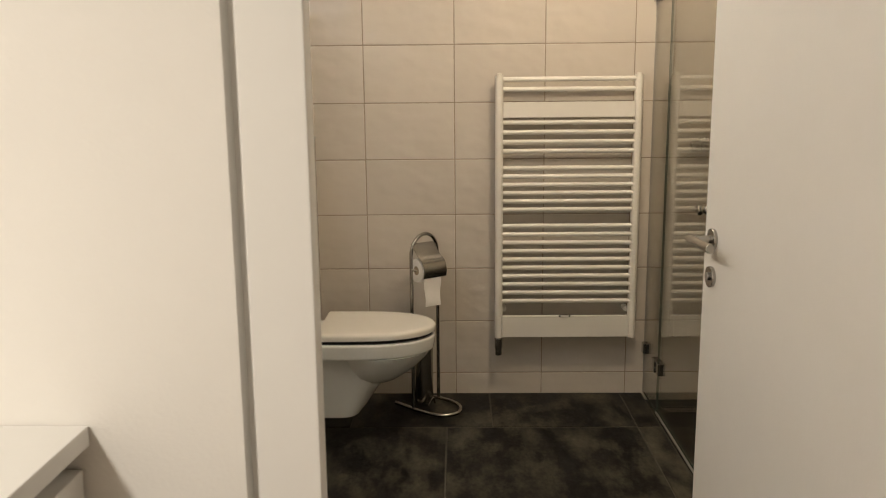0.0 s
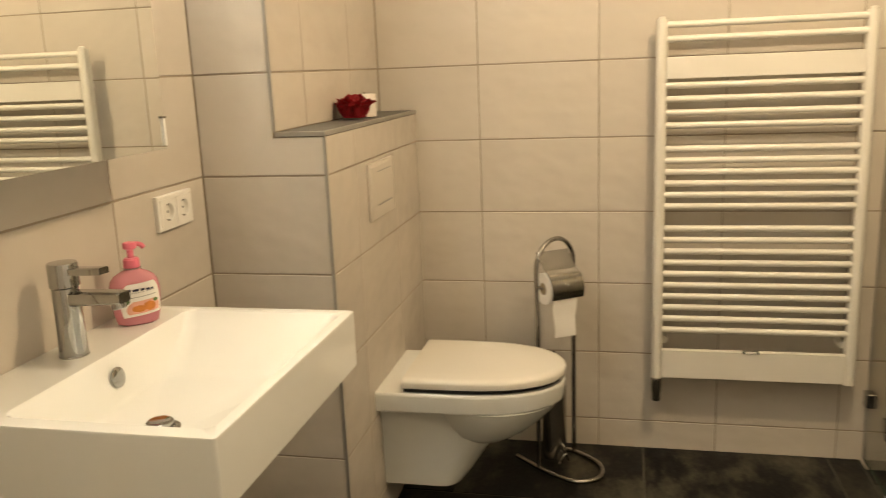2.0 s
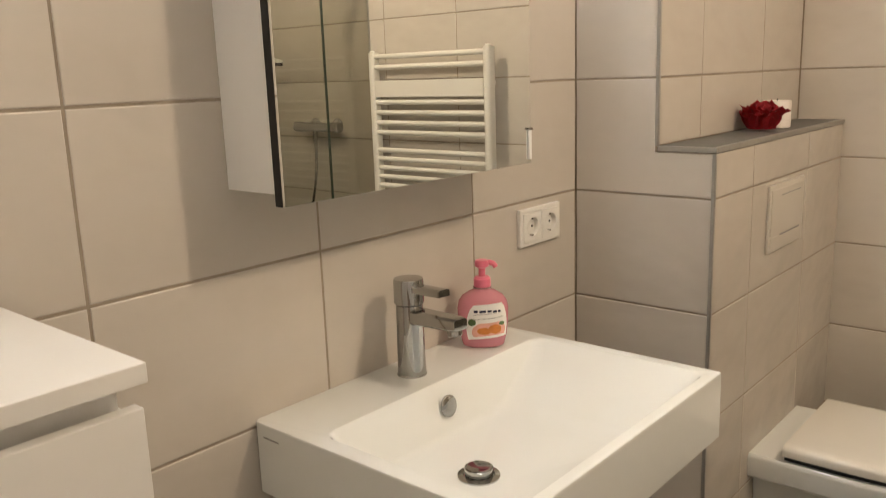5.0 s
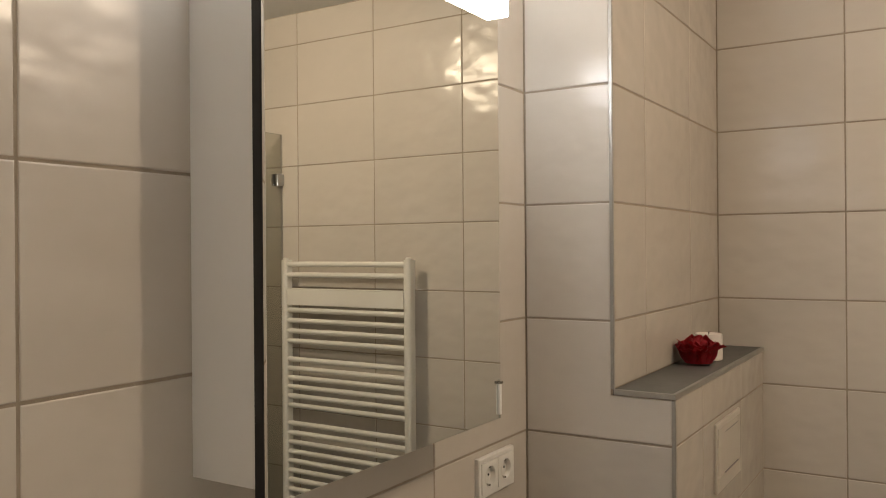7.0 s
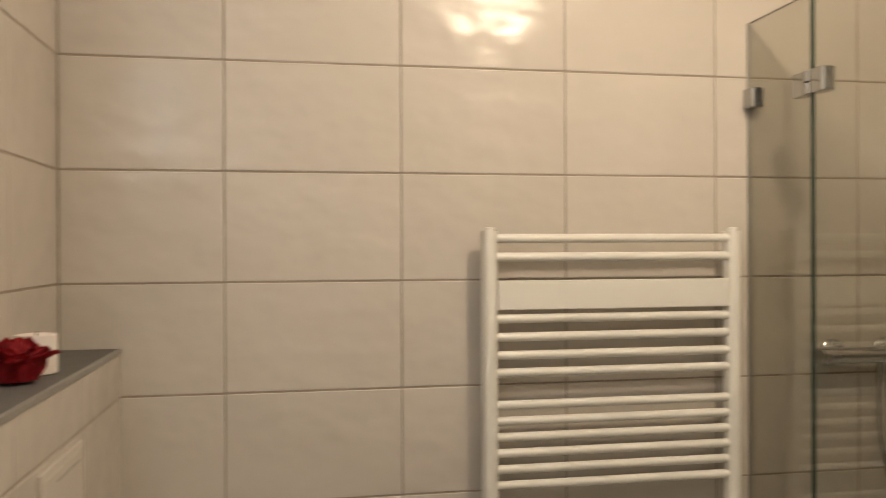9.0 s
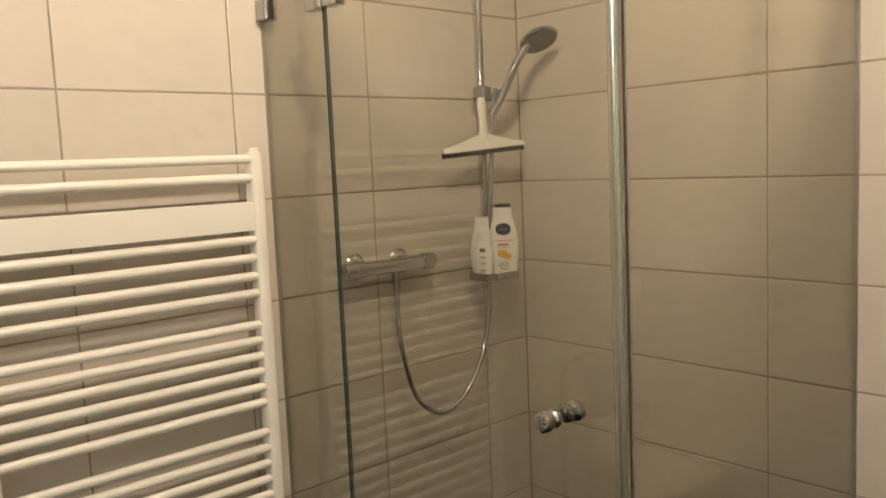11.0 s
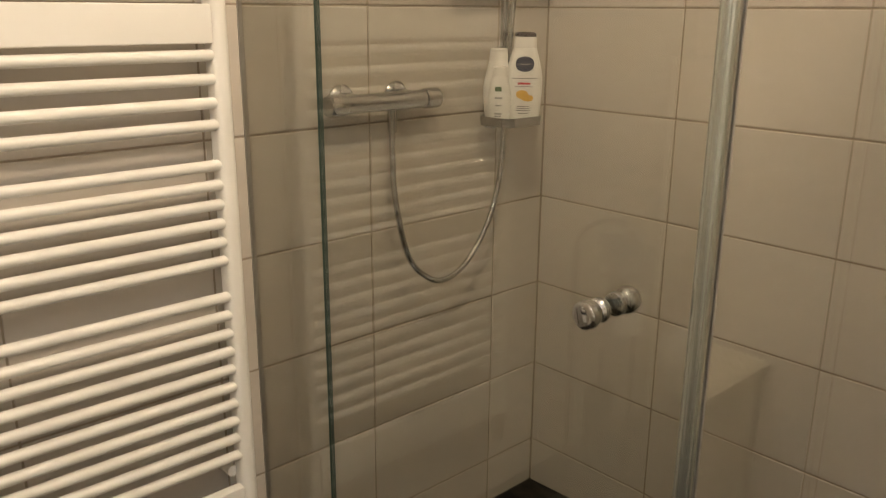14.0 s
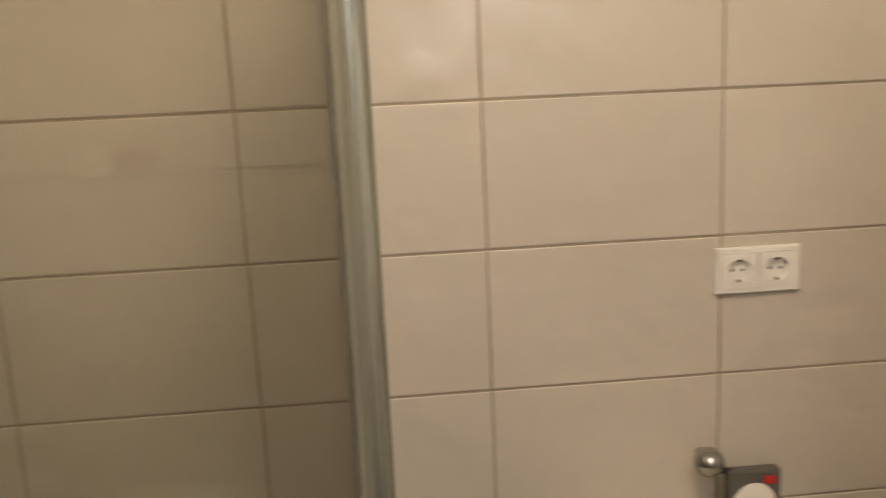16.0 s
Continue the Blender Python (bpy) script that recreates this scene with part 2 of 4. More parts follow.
def round_rect(x0, x1, y0, y1, z, r, n=5):
    pts = []
    for cx, cy, a0 in ((x1 - r, y1 - r, 0), (x0 + r, y1 - r, 90), (x0 + r, y0 + r, 180), (x1 - r, y0 + r, 270)):
        for k in range(n):
            a = radians(a0 + 90 * k / (n - 1))
            pts.append((cx + r * math.cos(a), cy + r * math.sin(a), z))
    return pts


def disc(at, axis, r, thick, seg=20, bm=None):
    return lathe([(r * 0.96, 0), (r, thick * 0.3), (r, thick * 0.8), (r * 0.96, thick)], at, axis, seg, bm)


# ---- tiling ----
TILES = {}
rng = random.Random(7)


def tile_mesh(w, h, mat, edge=0.0030, thick=0.006):
    key = (round(w, 4), round(h, 4), mat.name)
    if key not in TILES:
        bm = bmesh.new()
        rect = lambda i, z: [(i, i, z), (w - i, i, z), (w - i, h - i, z), (i, h - i, z)]
        loft([rect(0, -thick), rect(0, -edge), rect(edge * 0.35, -edge * 0.35), rect(edge, 0)], bm, cap0=False)
        TILES[key] = mesh_of("tile", bm, mat, 60)
    return TILES[key]


def lay(parent, origin, u, v, us, vs, mat, joint=0.003):
    """Lay tiles on the plane at origin spanned by u and v, between the cuts us and vs."""
    u, v = Vector(u), Vector(v)
    n = u.cross(v)
    basis = Matrix((u, v, n)).transposed().to_4x4()
    for v0, v1 in zip(vs, vs[1:]):
        for u0, u1 in zip(us, us[1:]):
            w, h = u1 - u0 - joint, v1 - v0 - joint
            ob = new("tile", tile_mesh(w, h, mat))
            at = Vector(origin) + u * (u0 + joint / 2) + v * (v0 + joint / 2) + n * rng.uniform(-0.0004, 0.0003)
            ob.matrix_world = Matrix.Translation(at) @ basis @ pose(0, 0, 0, rng.uniform(-0.07, 0.07), rng.uniform(-0.07, 0.07), 0)
            ob.parent = parent


ROWS_Z = [-0.15, 0.10] + [0.10 + 0.25 * k for k in range(1, 10)] + [CEIL]
XL, XR, YB, YF = -0.553, 2.176, 3.0, 0.35
YP, XU, XQ, ZLEDGE = 2.097, -0.350, -0.222, 1.207
G = 0.002

# ---- structure ----


def slab(name, lo, hi, mat, label, bevel=0.0):
    ob = part(name, box(lo, hi, bevel), mat, None, label, 0)
    return tagged(ob, label, "", "", "structure")


wall_back = slab("wall_back", (XL - 0.3, YB + G, -0.3), (XR + 0.3, YB + 0.15, CEIL + 0.1), GROUT, "bathroom wall of glossy cream tiles with grey-brown grout")
wall_left = slab("wall_left", (XL - 0.15, YF - 0.03, -0.3), (XL - G, YB + G, CEIL + 0.1), GROUT, "bathroom wall of cream tiles above the basin")
wall_right = slab("wall_right", (XR + G, YF - 0.03, -0.3), (XR + 0.15, YB + G, CEIL + 0.1), GROUT, "bathroom wall of cream tiles beside the shower")
pier_upper = slab("wall_pier_upper", (XL - G, YP + G, ZLEDGE - 0.05), (XU - G, YB + G, CEIL + 0.05), GROUT, "tiled pier above the dark ledge")
pier_lower = slab("wall_pier_lower", (XL - G, YP + G + 0.0005, -0.2), (XQ - G, YB + G, 1.195), GROUT, "tiled boxing for the toilet cistern")
ceiling = slab("ceiling", (XL - 0.15, YF - 0.03, CEIL), (XR + 0.15, YB + 0.15, CEIL + 0.12), CEIL_PAINT, "plain white painted bathroom ceiling")
floor = slab("floor", (XL - 0.1, YF - 0.5, -0.20), (1.268, YB + 0.1, -G), FLOOR_GROUT, "bathroom floor of dark mottled slate-look tiles")
floor_side = slab("floor_beside_shower", (1.268, YF - 0.1, -0.20), (XR + 0.1, 1.982, -G), FLOOR_GROUT, "dark slate-look tile floor in front of the shower")

# front wall with the doorway
HALL_Y, JX0, JX1, DOOR_H = 0.226, 0.155, 1.13, 2.04
slab("wall_front_left", (XL - 0.15, HALL_Y, -0.1), (JX0, YF, CEIL + 0.05), PAINT, "white painted partition beside the doorway")
slab("wall_front_reveal", (0.155, HALL_Y + 0.031, -0.1), (0.180, YF, CEIL + 0.05), PAINT, "white painted reveal behind the door frame")
slab("wall_front_right", (JX1, HALL_Y, -0.1), (XR + 0.15, YF, CEIL + 0.05), PAINT, "white painted partition beside the doorway")
slab("wall_front_top", (JX0, HALL_Y, DOOR_H + 0.02), (JX1, YF, CEIL + 0.05), PAINT, "white painted lintel above the doorway")
# hall
slab("hall_floor", (-1.6, -2.4, -0.12), (2.4, HALL_Y + 0.05, -0.004), material("hall_laminate", (0.30, 0.20, 0.12), 0.4, vary=0.35, scale=3, stretch=(8, 1, 1)), "brown laminate hall floor")
slab("hall_ceiling", (-1.6, -2.4, 2.5), (2.4, HALL_Y, 2.6), CEIL_PAINT, "white hall ceiling")
slab("hall_wall_left", (-1.7, -2.4, -0.1), (-1.6, HALL_Y, 2.6), PAINT, "white hall wall")
slab("hall_wall_right", (2.4, -2.4, -0.1), (2.5, HALL_Y, 2.6), PAINT, "white hall wall")
slab("hall_wall_end", (-1.7, -2.5, -0.1), (2.5, -2.4, 2.6), PAINT, "white hall wall")
slab("hall_wall_left_part", (-1.6, HALL_Y, -0.1), (XL - 0.15, HALL_Y + 0.1, 2.6), PAINT, "white hall wall")

# door frame: casing on the hall side, lining, rebate
frame_ob = thing("door_frame", "white lacquered door frame around the open doorway", "door frame", (0, 0, 0), kind="structure")
part("casing", box((0.170, HALL_Y - 0.005, 0), (0.246, HALL_Y + 0.035, DOOR_H + 0.07), 0.003), LACQUER, frame_ob)
part("casing", box((1.095, HALL_Y - 0.016, 0), (1.185, HALL_Y + 0.03, DOOR_H + 0.07), 0.003), LACQUER, frame_ob)
part("casing", box((0.246, HALL_Y - 0.0155, DOOR_H), (1.095, HALL_Y + 0.03, DOOR_H + 0.0695), 0.003), LACQUER, frame_ob)
part("lining", box((0.180, HALL_Y + 0.036, 0), (0.210, YF + 0.004, DOOR_H), 0.002), LACQUER, frame_ob)
part("lining", box((1.115, HALL_Y + 0.031, 0), (1.145, YF + 0.004, DOOR_H), 0.002), LACQUER, frame_ob)
part("lining", box((0.211, HALL_Y + 0.031, DOOR_H + 0.003), (1.114, YF + 0.004, DOOR_H + 0.03), 0.002), LACQUER, frame_ob)

# door leaf, swung open into the bathroom; built along +x from its hinge
door = thing("door_1", "open cream-white flush door with steel lever handle", "door", (1.076, 0.38, 0), kind="structure", rz=93.4)
part("leaf", box((0.0, -0.042, 0.008), (0.942, 0.0, 2.02), 0.003), DOOR_PAINT, door)
HX, HZ = 0.882, 1.035


def lever(side):
    s, f = (1, 0.0) if side > 0 else (-1, -0.042)
    h = part("handle", disc((HX, f, HZ), (0, s, 0), 0.026, 0.009, 28), STEEL, door, "brushed steel lever on a round rose")
    part("neck", rod((HX, f + s * 0.008, HZ), (HX, f + s * 0.058, HZ), 0.0098, 18), STEEL, h)
    part("lever", rod((HX + 0.010, f + s * 0.056, HZ), (HX - 0.128, f + s * 0.056, HZ), 0.0108, 22, 0.001), STEEL, h)
    e = part("key_rose", disc((HX, f, HZ - 0.092), (0, s, 0), 0.026, 0.009, 28), STEEL, door, "round steel keyhole rose")
    part("cylinder", disc((HX, f + s * 0.009, HZ - 0.090), (0, s, 0), 0.0105, 0.006, 18), CHROME, e)


lever(1)
lever(-1)
for hz in (0.25, 1.80):
    part("hinge", rod((0.0, 0.006, hz), (0.0, 0.006, hz + 0.09), 0.008, 12), STEEL, door)

# cabinet in the hall
hall_unit = thing("hall_cabinet", "white lacquered cabinet with an overhanging top", "cabinet", (-0.028, HALL_Y - 0.002, 0))
part("top", box((-0.9, -0.45, 0.974), (0, 0, 0.999), 0.002), LACQUER, hall_unit)
part("body", box((-0.89, -0.44, 0.02), (-0.010, -0.004, 0.945), 0.002), LACQUER, hall_unit)
part("rail", box((-0.88, -0.425, 0.945), (-0.035, -0.01, 0.974)), LACQUER, hall_unit)

# ledge and metal edge profiles
tagged(part("ledge", box((XU - 0.004, YP + 0.002, 1.195), (XQ + 0.001, YB + G, ZLEDGE), 0.0015), STONE, None), "dark grey stone ledge on the tiled boxing", "ledge", kind="structure")


def trim(lo, hi):
    tagged(part("trim", box(lo, hi, 0.0015), ALU), "grey metal tile edge profile", "trim", "tile edge profiles", "structure")


trim((XQ - 0.007, YP - 0.0012, 0.0), (XQ + 0.0012, YP + 0.007, 1.194))
trim((XU - 0.007, YP - 0.0012, ZLEDGE), (XU + 0.0012, YP + 0.007, CEIL))
trim((XU, YP - 0.0025, 1.196), (XQ + 0.0025, YP + 0.006, ZLEDGE + 0.0008))
trim((XQ - 0.006, YP + 0.006, 1.196), (XQ + 0.0025, YB, ZLEDGE + 0.0008))

# ---- shower floor and drain ----
SLOPE = math.degrees(math.atan2(-0.035, YB - 1.985))
shower_floor = thing("shower_floor", "sloping dark slate-look shower floor with a channel drain", "floor", (1.268, 1.985, 0), kind="structure")
shower_floor.matrix_world = pose(1.268, 1.985, 0, SLOPE, 0, 0)
part("bed", box((0, -0.002, -0.12), (XR - 1.268 + 0.01, 1.02, -G)), FLOOR_GROUT, shower_floor)
drain = thing("shower_drain", "long brushed steel channel drain in the shower floor", "drain")
drain.matrix_world = pose(1.335, 2.812, 0.0, SLOPE, 0, 0) @ pose(0, 0, -0.0285)
part("cover", box((0.006, 0.004, -0.01), (0.742, 0.058, 0.0035), 0.001), STEEL, drain)
# solid dark block that stands for the shade inside the open slot
part("slot", box((0.0, 0.0, -0.012), (0.75, 0.072, 0.0015)), DARK, drain)
part("rim", box((0.0, 0.068, -0.01), (0.75, 0.074, 0.004), 0.001), STEEL, drain)
part("rim", box((-0.004, 0.0, -0.01), (0.0, 0.074, 0.004), 0.001), STEEL, drain)

# ---- radiator ----
rad = thing("towel_radiator", "white enamelled ladder towel radiator on the tiled wall", "radiator", (0.896, YB, 0))
RW = 0.318
for sx in (-1, 1):
    x = sx * (RW - 0.017)
    prof = [(x - 0.017, -0.050), (x - 0.017, -0.072), (x - 0.013, -0.080), (x - 0.006, -0.084), (x + 0.006, -0.084), (x + 0.013, -0.080), (x + 0.017, -0.072), (x + 0.017, -0.050)]
    part("upright", loft([[(a, b, z) for a, b in prof] for z in (0.292, 1.464)]), ENAMEL, rad)
    for z in (0.42, 1.33):
        part("bracket", rod((x * 0.92, -0.003, z), (x * 0.92, -0.052, z), 0.012, 12), ENAMEL, rad)
    part("end_cap", lathe([(0.011, 0), (0.011, 0.006), (0.007, 0.009)], (x, -0.068, 1.464), (0, 0, 1), 12), ENAMEL, rad)
TUBES = [1.447, 1.404, 1.262, 1.220, 1.178, 1.138, 1.064, 1.027, 0.990, 0.953, 0.916, 0.879, 0.806, 0.768, 0.730, 0.692, 0.654, 0.616, 0.578, 0.540, 0.501, 0.462]
rung = mesh_of("rung", rod((-RW + 0.03, -0.068, 0), (RW - 0.03, -0.068, 0), 0.0105, 14), ENAMEL)
for z in TUBES:
    r = new("rung", rung)
    r.parent = rad
    r.location = (0, 0, z)
part("panel", box((-RW + 0.033, -0.082, 1.283), (RW - 0.033, -0.062, 1.350), 0.003), ENAMEL, rad)
low = part("panel", box((-RW + 0.033, -0.084, 0.296), (RW - 0.033, -0.060, 0.394), 0.003), ENAMEL, rad)
badge = part("badge", box((-0.030, -0.088, 0.390), (0.022, -0.080, 0.4005), 0.002), CHROME, low, "small chrome maker's badge")
part("plate", box((-0.022, -0.0895, 0.3925), (0.014, -0.0875, 0.3985), 0.0005), LABEL, badge)
valve = part("valve", lathe([(0.014, 0), (0.0155, 0.004), (0.0155, 0.03), (0.018, 0.034), (0.018, 0.078), (0.015, 0.084)], (-RW + 0.017, -0.066, 0.208), (0, 0, 1), 18), STEEL, rad, "steel radiator valve")
part("pipe", rod((-RW + 0.017, -0.066, 0.225), (-RW + 0.017, 0.004, 0.225), 0.009, 12), STEEL, valve)

# ---- toilet ----
TY = 2.545


def d_ring(xb, xf, hw, z, round_from=0.42, n=14):
    """D-shaped outline: straight from the wall, round to the front."""
    xs = xb + (xf - xb) * round_from
    pts = [(xb, -hw, z)]
    for k in range(n + 1):
        a = radians(-90 + 180 * k / n)
        ca, sa = math.cos(a), math.sin(a)
        ca = abs(ca) ** 0.86
        pts.append((xs + (xf - xs) * ca, hw * (abs(sa) ** 0.92) * (1 if sa > 0 else -1), z))
    pts.append((xb, hw, z))
    return pts


toilet = thing("toilet", "white wall-hung ceramic toilet with closed seat lid", "toilet", (XQ, TY, 0.022))
BASE = [(0.086, 0.222, 0.118, 0.72), (0.092, 0.238, 0.127, 0.72), (0.13, 0.266, 0.131, 0.68), (0.19, 0.306, 0.133, 0.60), (0.225, 0.336, 0.134, 0.52),
        (0.29, 0.37, 0.137, 0.40), (0.352, 0.40, 0.143, 0.38)]
RIM = [(0.346, 0.520, 0.172, 0.38), (0.349, 0.528, 0.181, 0.38), (0.356, 0.534, 0.1850, 0.38), (0.398, 0.540, 0.187, 0.38), (0.406, 0.537, 0.185, 0.38), (0.410, 0.530, 0.181, 0.38)]
BELLY = [(0.208, 0.25, 0.335, 0.030), (0.214, 0.22, 0.362, 0.070), (0.228, 0.185, 0.390, 0.104), (0.255, 0.155, 0.430, 0.137), (0.29, 0.13, 0.476, 0.157),
         (0.325, 0.115, 0.508, 0.170), (0.347, 0.105, 0.523, 0.176)]
bowl = part("bowl", loft([d_ring(0.001, xf, hw, z, rf) for z, xf, hw, rf in RIM]), CERAMIC, toilet, "white ceramic rim")
part("pedestal", loft([d_ring(0.001, xf, hw, z, rf) for z, xf, hw, rf in BASE]), CERAMIC, bowl)
oval = []
for z, xb, xf, hw in BELLY:
    cx, rx = (xb + xf) / 2, (xf - xb) / 2
    oval.append([(cx + rx * math.cos(2 * math.pi * k / 36), hw * math.sin(2 * math.pi * k / 36), z) for k in range(36)])
part("belly", loft(oval), CERAMIC, bowl)
# the ring's dark colour paints in the shade between rim and lid
part("seat", loft([d_ring(0.085, xf, hw, z, 0.32) for z, xf, hw in ((0.4105, 0.522, 0.172), (0.413, 0.528, 0.176), (0.421, 0.528, 0.176), (0.4225, 0.52, 0.17))]), DARK, toilet, "seat ring coloured dark for the shade under the lid")
part("lid", loft([d_ring(0.083, xf, hw, z, 0.32) for z, xf, hw in ((0.4225, 0.532, 0.180), (0.426, 0.540, 0.186), (0.440, 0.541, 0.187), (0.447, 0.538, 0.184),
                                                                (0.4515, 0.530, 0.177), (0.4535, 0.512, 0.162), (0.4545, 0.45, 0.12))]), SEAT, toilet, "glossy white rounded seat lid")
part("hinge_bar", rod((0.072, -0.10, 0.42), (0.072, 0.10, 0.42), 0.008, 12), SEAT, toilet)
# no real recess: the hole's shade is a dark disc
part("fixing", disc((0.062, -0.139, 0.338), (0, -1, 0), 0.0035, 0.006, 12), DARK, toilet, "dark disc for the shade in a fixing screw hole")

flush = thing("flush_plate", "white plastic dual flush plate on the tiled boxing", "flush plate", (XQ, 2.53, 1.007))
part("plate", box((0.0, -0.1235, -0.082), (0.008, 0.1235, 0.082), 0.003), FLUSH, flush)
part("button", box((0.0075, -0.113, -0.040), (0.0098, 0.113, 0.070), 0.001), FLUSH, flush)
part("button", box((0.0075, -0.113, -0.070), (0.0098, 0.113, -0.045), 0.001), FLUSH, flush)
part("slot", box((0.0085, -0.05, -0.046), (0.0101, 0.09, -0.043)), GREY, flush)
part("slot", box((0.0085, -0.05, 0.052), (0.0101, 0.09, 0.0545)), GREY, flush)

# ---- toilet paper stand ----
stand = thing("toilet_paper_stand", "bent chrome tube stand holding a toilet roll and brush", "toilet paper stand", (0.264, 2.846, 0), rz=52)
AR = 0.088
arch = [(-AR, 0, 0.008)] + [(-AR, 0, z) for z in (0.1, 0.3, 0.5, 0.62, 0.69)]
arch += [(-AR * math.cos(radians(a)), 0, 0.700 + AR * math.sin(radians(a))) for a in range(8, 180, 8)]
arch += [(AR, 0, z) for z in (0.69, 0.62, 0.5, 0.3, 0.1, 0.008)]
part("hoop", tube(arch, 0.0078, 14), STEEL, stand, "bent polished steel tube")
foot = curve_points([(-0.078, 0.115, 0.009), (-0.088, 0.0, 0.009), (-0.088, -0.08, 0.009), (-0.072, -0.15, 0.009), (-0.012, -0.185, 0.009), (0.048, -0.16, 0.009), (0.084, -0.10, 0.009), (0.088, 0.0, 0.009), (0.074, 0.036, 0.009)], 8)
part("foot", tube(foot, 0.0078, 14), STEEL, stand, "bent steel floor loop")
RX, RY, RZ = -0.046, -0.046, 0.643
part("arm", tube([(-AR, -0.004, RZ), (-AR - 0.002, RY * 0.7, RZ), (-AR + 0.008, RY, RZ), (0.028, RY, RZ)], 0.005, 10), STEEL, stand)
cover = [(RY + 0.040, RZ + 0.112), (RY + 0.014, RZ + 0.089)]
for k in range(11):
    a = radians(104 + 100 * k / 10)
    cover.append((RY + 0.064 * math.cos(a), RZ + 0.064 * math.sin(a)))
cring = [(y, z) for y, z in cover] + [(RY + (y - RY) * 0.965, RZ + (z - RZ) * 0.965) for y, z in cover[::-1]]
turn = pose(RX, RY, RZ, 0, 0, -16)
part("roll_cover", loft([[turn @ Vector((x, y - RY, z - RZ)) for y, z in cring] for x in (-0.050, 0.066)]), STEEL, stand, "curved steel cover over the roll")
holder = part("brush_holder", lathe([(0.040, 0.0), (0.042, 0.004), (0.042, 0.255), (0.039, 0.26)], (0.0, 0.012, 0.02), (0, 0, 1), 24), STEEL, stand, "dark steel brush holder")
part("brush_rod", rod((0.0, 0.012, 0.28), (0.0, 0.012, 0.40), 0.006, 10), STEEL, holder)
part("hook", tube(curve_points([(-0.024, -0.034, 0.012), (-0.006, -0.044, 0.045), (0.02, -0.034, 0.012)], 6), 0.004, 8), CHROME, stand)

roll = thing("toilet_roll", "half-used white toilet paper roll hanging on the stand", "toilet roll", rz=52)
roll.matrix_world = pose(0.264, 2.846, 0, 0, 0, 52) @ turn
ring_n = 28
bm = bmesh.new()
prof = [(0.020, -0.049), (0.050, -0.049), (0.0515, -0.046), (0.0515, 0.046), (0.050, 0.049), (0.020, 0.049), (0.020, -0.049)]
rings = [[Vector((h, r * math.cos(a), r * math.sin(a))) for a in [2 * math.pi * i / ring_n for i in range(ring_n)]] for r, h in prof]
loft(rings, bm, False, False)
part("paper", bm, PAPER, roll)
part("core", rod((-0.0485, 0, 0), (0.0485, 0, 0), 0.0198, 18), material("roll_core", (0.33, 0.26, 0.18), 0.9, vary=0.1), roll, "brown cardboard core")
flap = [[(x, -0.0520 + 0.004 * math.sin(z * 60 + x * 20), z) for x in (-0.046 + z * -0.06, -0.02, 0.01, 0.045 + z * 0.05)] for z in (0.0, -0.03, -0.06, -0.09, -0.118, -0.140, -0.152)]
flap += [[(x, y + 0.0012, z) for x, y, z in r] for r in flap[::-1]]
part("sheet", loft([[Vector(p) for p in r] for r in flap], None, False, False, False), PAPER, roll, "loose hanging paper end")

# ---- basin ----
basin = thing("washbasin", "white rectangular wall-hung ceramic washbasin", "washbasin", (XL, 1.162, 0))
BX, BY = 0.492, 0.606
o = lambda i, z, r: round_rect(0.001, BX - i, i, BY - i, z, r)
rings = [o(0.004, 0.742, 0.006), o(0.0, 0.747, 0.007), o(0.0, 0.858, 0.007), o(0.0012, 0.862, 0.0065), o(0.005, 0.8635, 0.006),
         round_rect(0.127, BX - 0.019, 0.027, BY - 0.024, 0.8635, 0.020), round_rect(0.131, BX - 0.023, 0.031, BY - 0.028, 0.860, 0.020),
         round_rect(0.142, BX - 0.036, 0.042, BY - 0.060, 0.836, 0.026), round_rect(0.160, BX - 0.066, 0.064, BY - 0.160, 0.790, 0.034),
         round_rect(0.175, BX - 0.085, 0.085, BY - 0.195, 0.778, 0.04), round_rect(0.245, BX - 0.165, 0.17, BY - 0.34, 0.770, 0.03)]
part("bowl", loft(rings), CERAMIC, basin)
part("underside", loft([round_rect(0.001, 0.375, 0.05, BY - 0.05, 0.675, 0.02), round_rect(0.001, 0.405, 0.035, BY - 0.035, 0.70, 0.02), round_rect(0.001, 0.42, 0.03, BY - 0.03, 0.743, 0.02)]), CERAMIC, basin)
part("overflow", lathe([(0.019, 0.0), (0.019, 0.003), (0.015, 0.0055), (0.006, 0.006)], (0.1495, 0.285, 0.826), (1, 0, 0.18), 20), CHROME, basin, "round chrome overflow cap")
dr = part("drain_ring", lathe([(0.033, 0), (0.033, 0.003), (0.025, 0.004), (0.023, 0.0015)], (0.275, 0.207, 0.7695), (0, 0, 1), 24), CHROME, basin, "round chrome drain")
part("plug", lathe([(0.0215, 0.0), (0.0225, 0.004), (0.0225, 0.012), (0.018, 0.0145)], (0.275, 0.207, 0.772), (0, 0, 1), 24), CHROME, dr)
# dark disc in place of the shaded gap round the plug
part("drain_slot", lathe([(0.0205, 0.0), (0.0205, 0.0035)], (0.275, 0.207, 0.7715), (0, 0, 1), 20), DARK, dr)
part("maker_mark", box((0.022, -0.0006, 0.84), (0.058, 0.001, 0.8425)), GREY, basin)
trap = thing("basin_trap", "chrome bottle trap under the washbasin", "pipe", (XL, 1.43, 0))
part("pipe", rod((0.27, 0, 0.48), (0.27, 0, 0.675), 0.016, 16), CHROME, trap)
part("bottle", lathe([(0.02, 0), (0.032, 0.008), (0.032, 0.11), (0.018, 0.125)], (0.27, 0, 0.40), (0, 0, 1), 20), CHROME, trap)
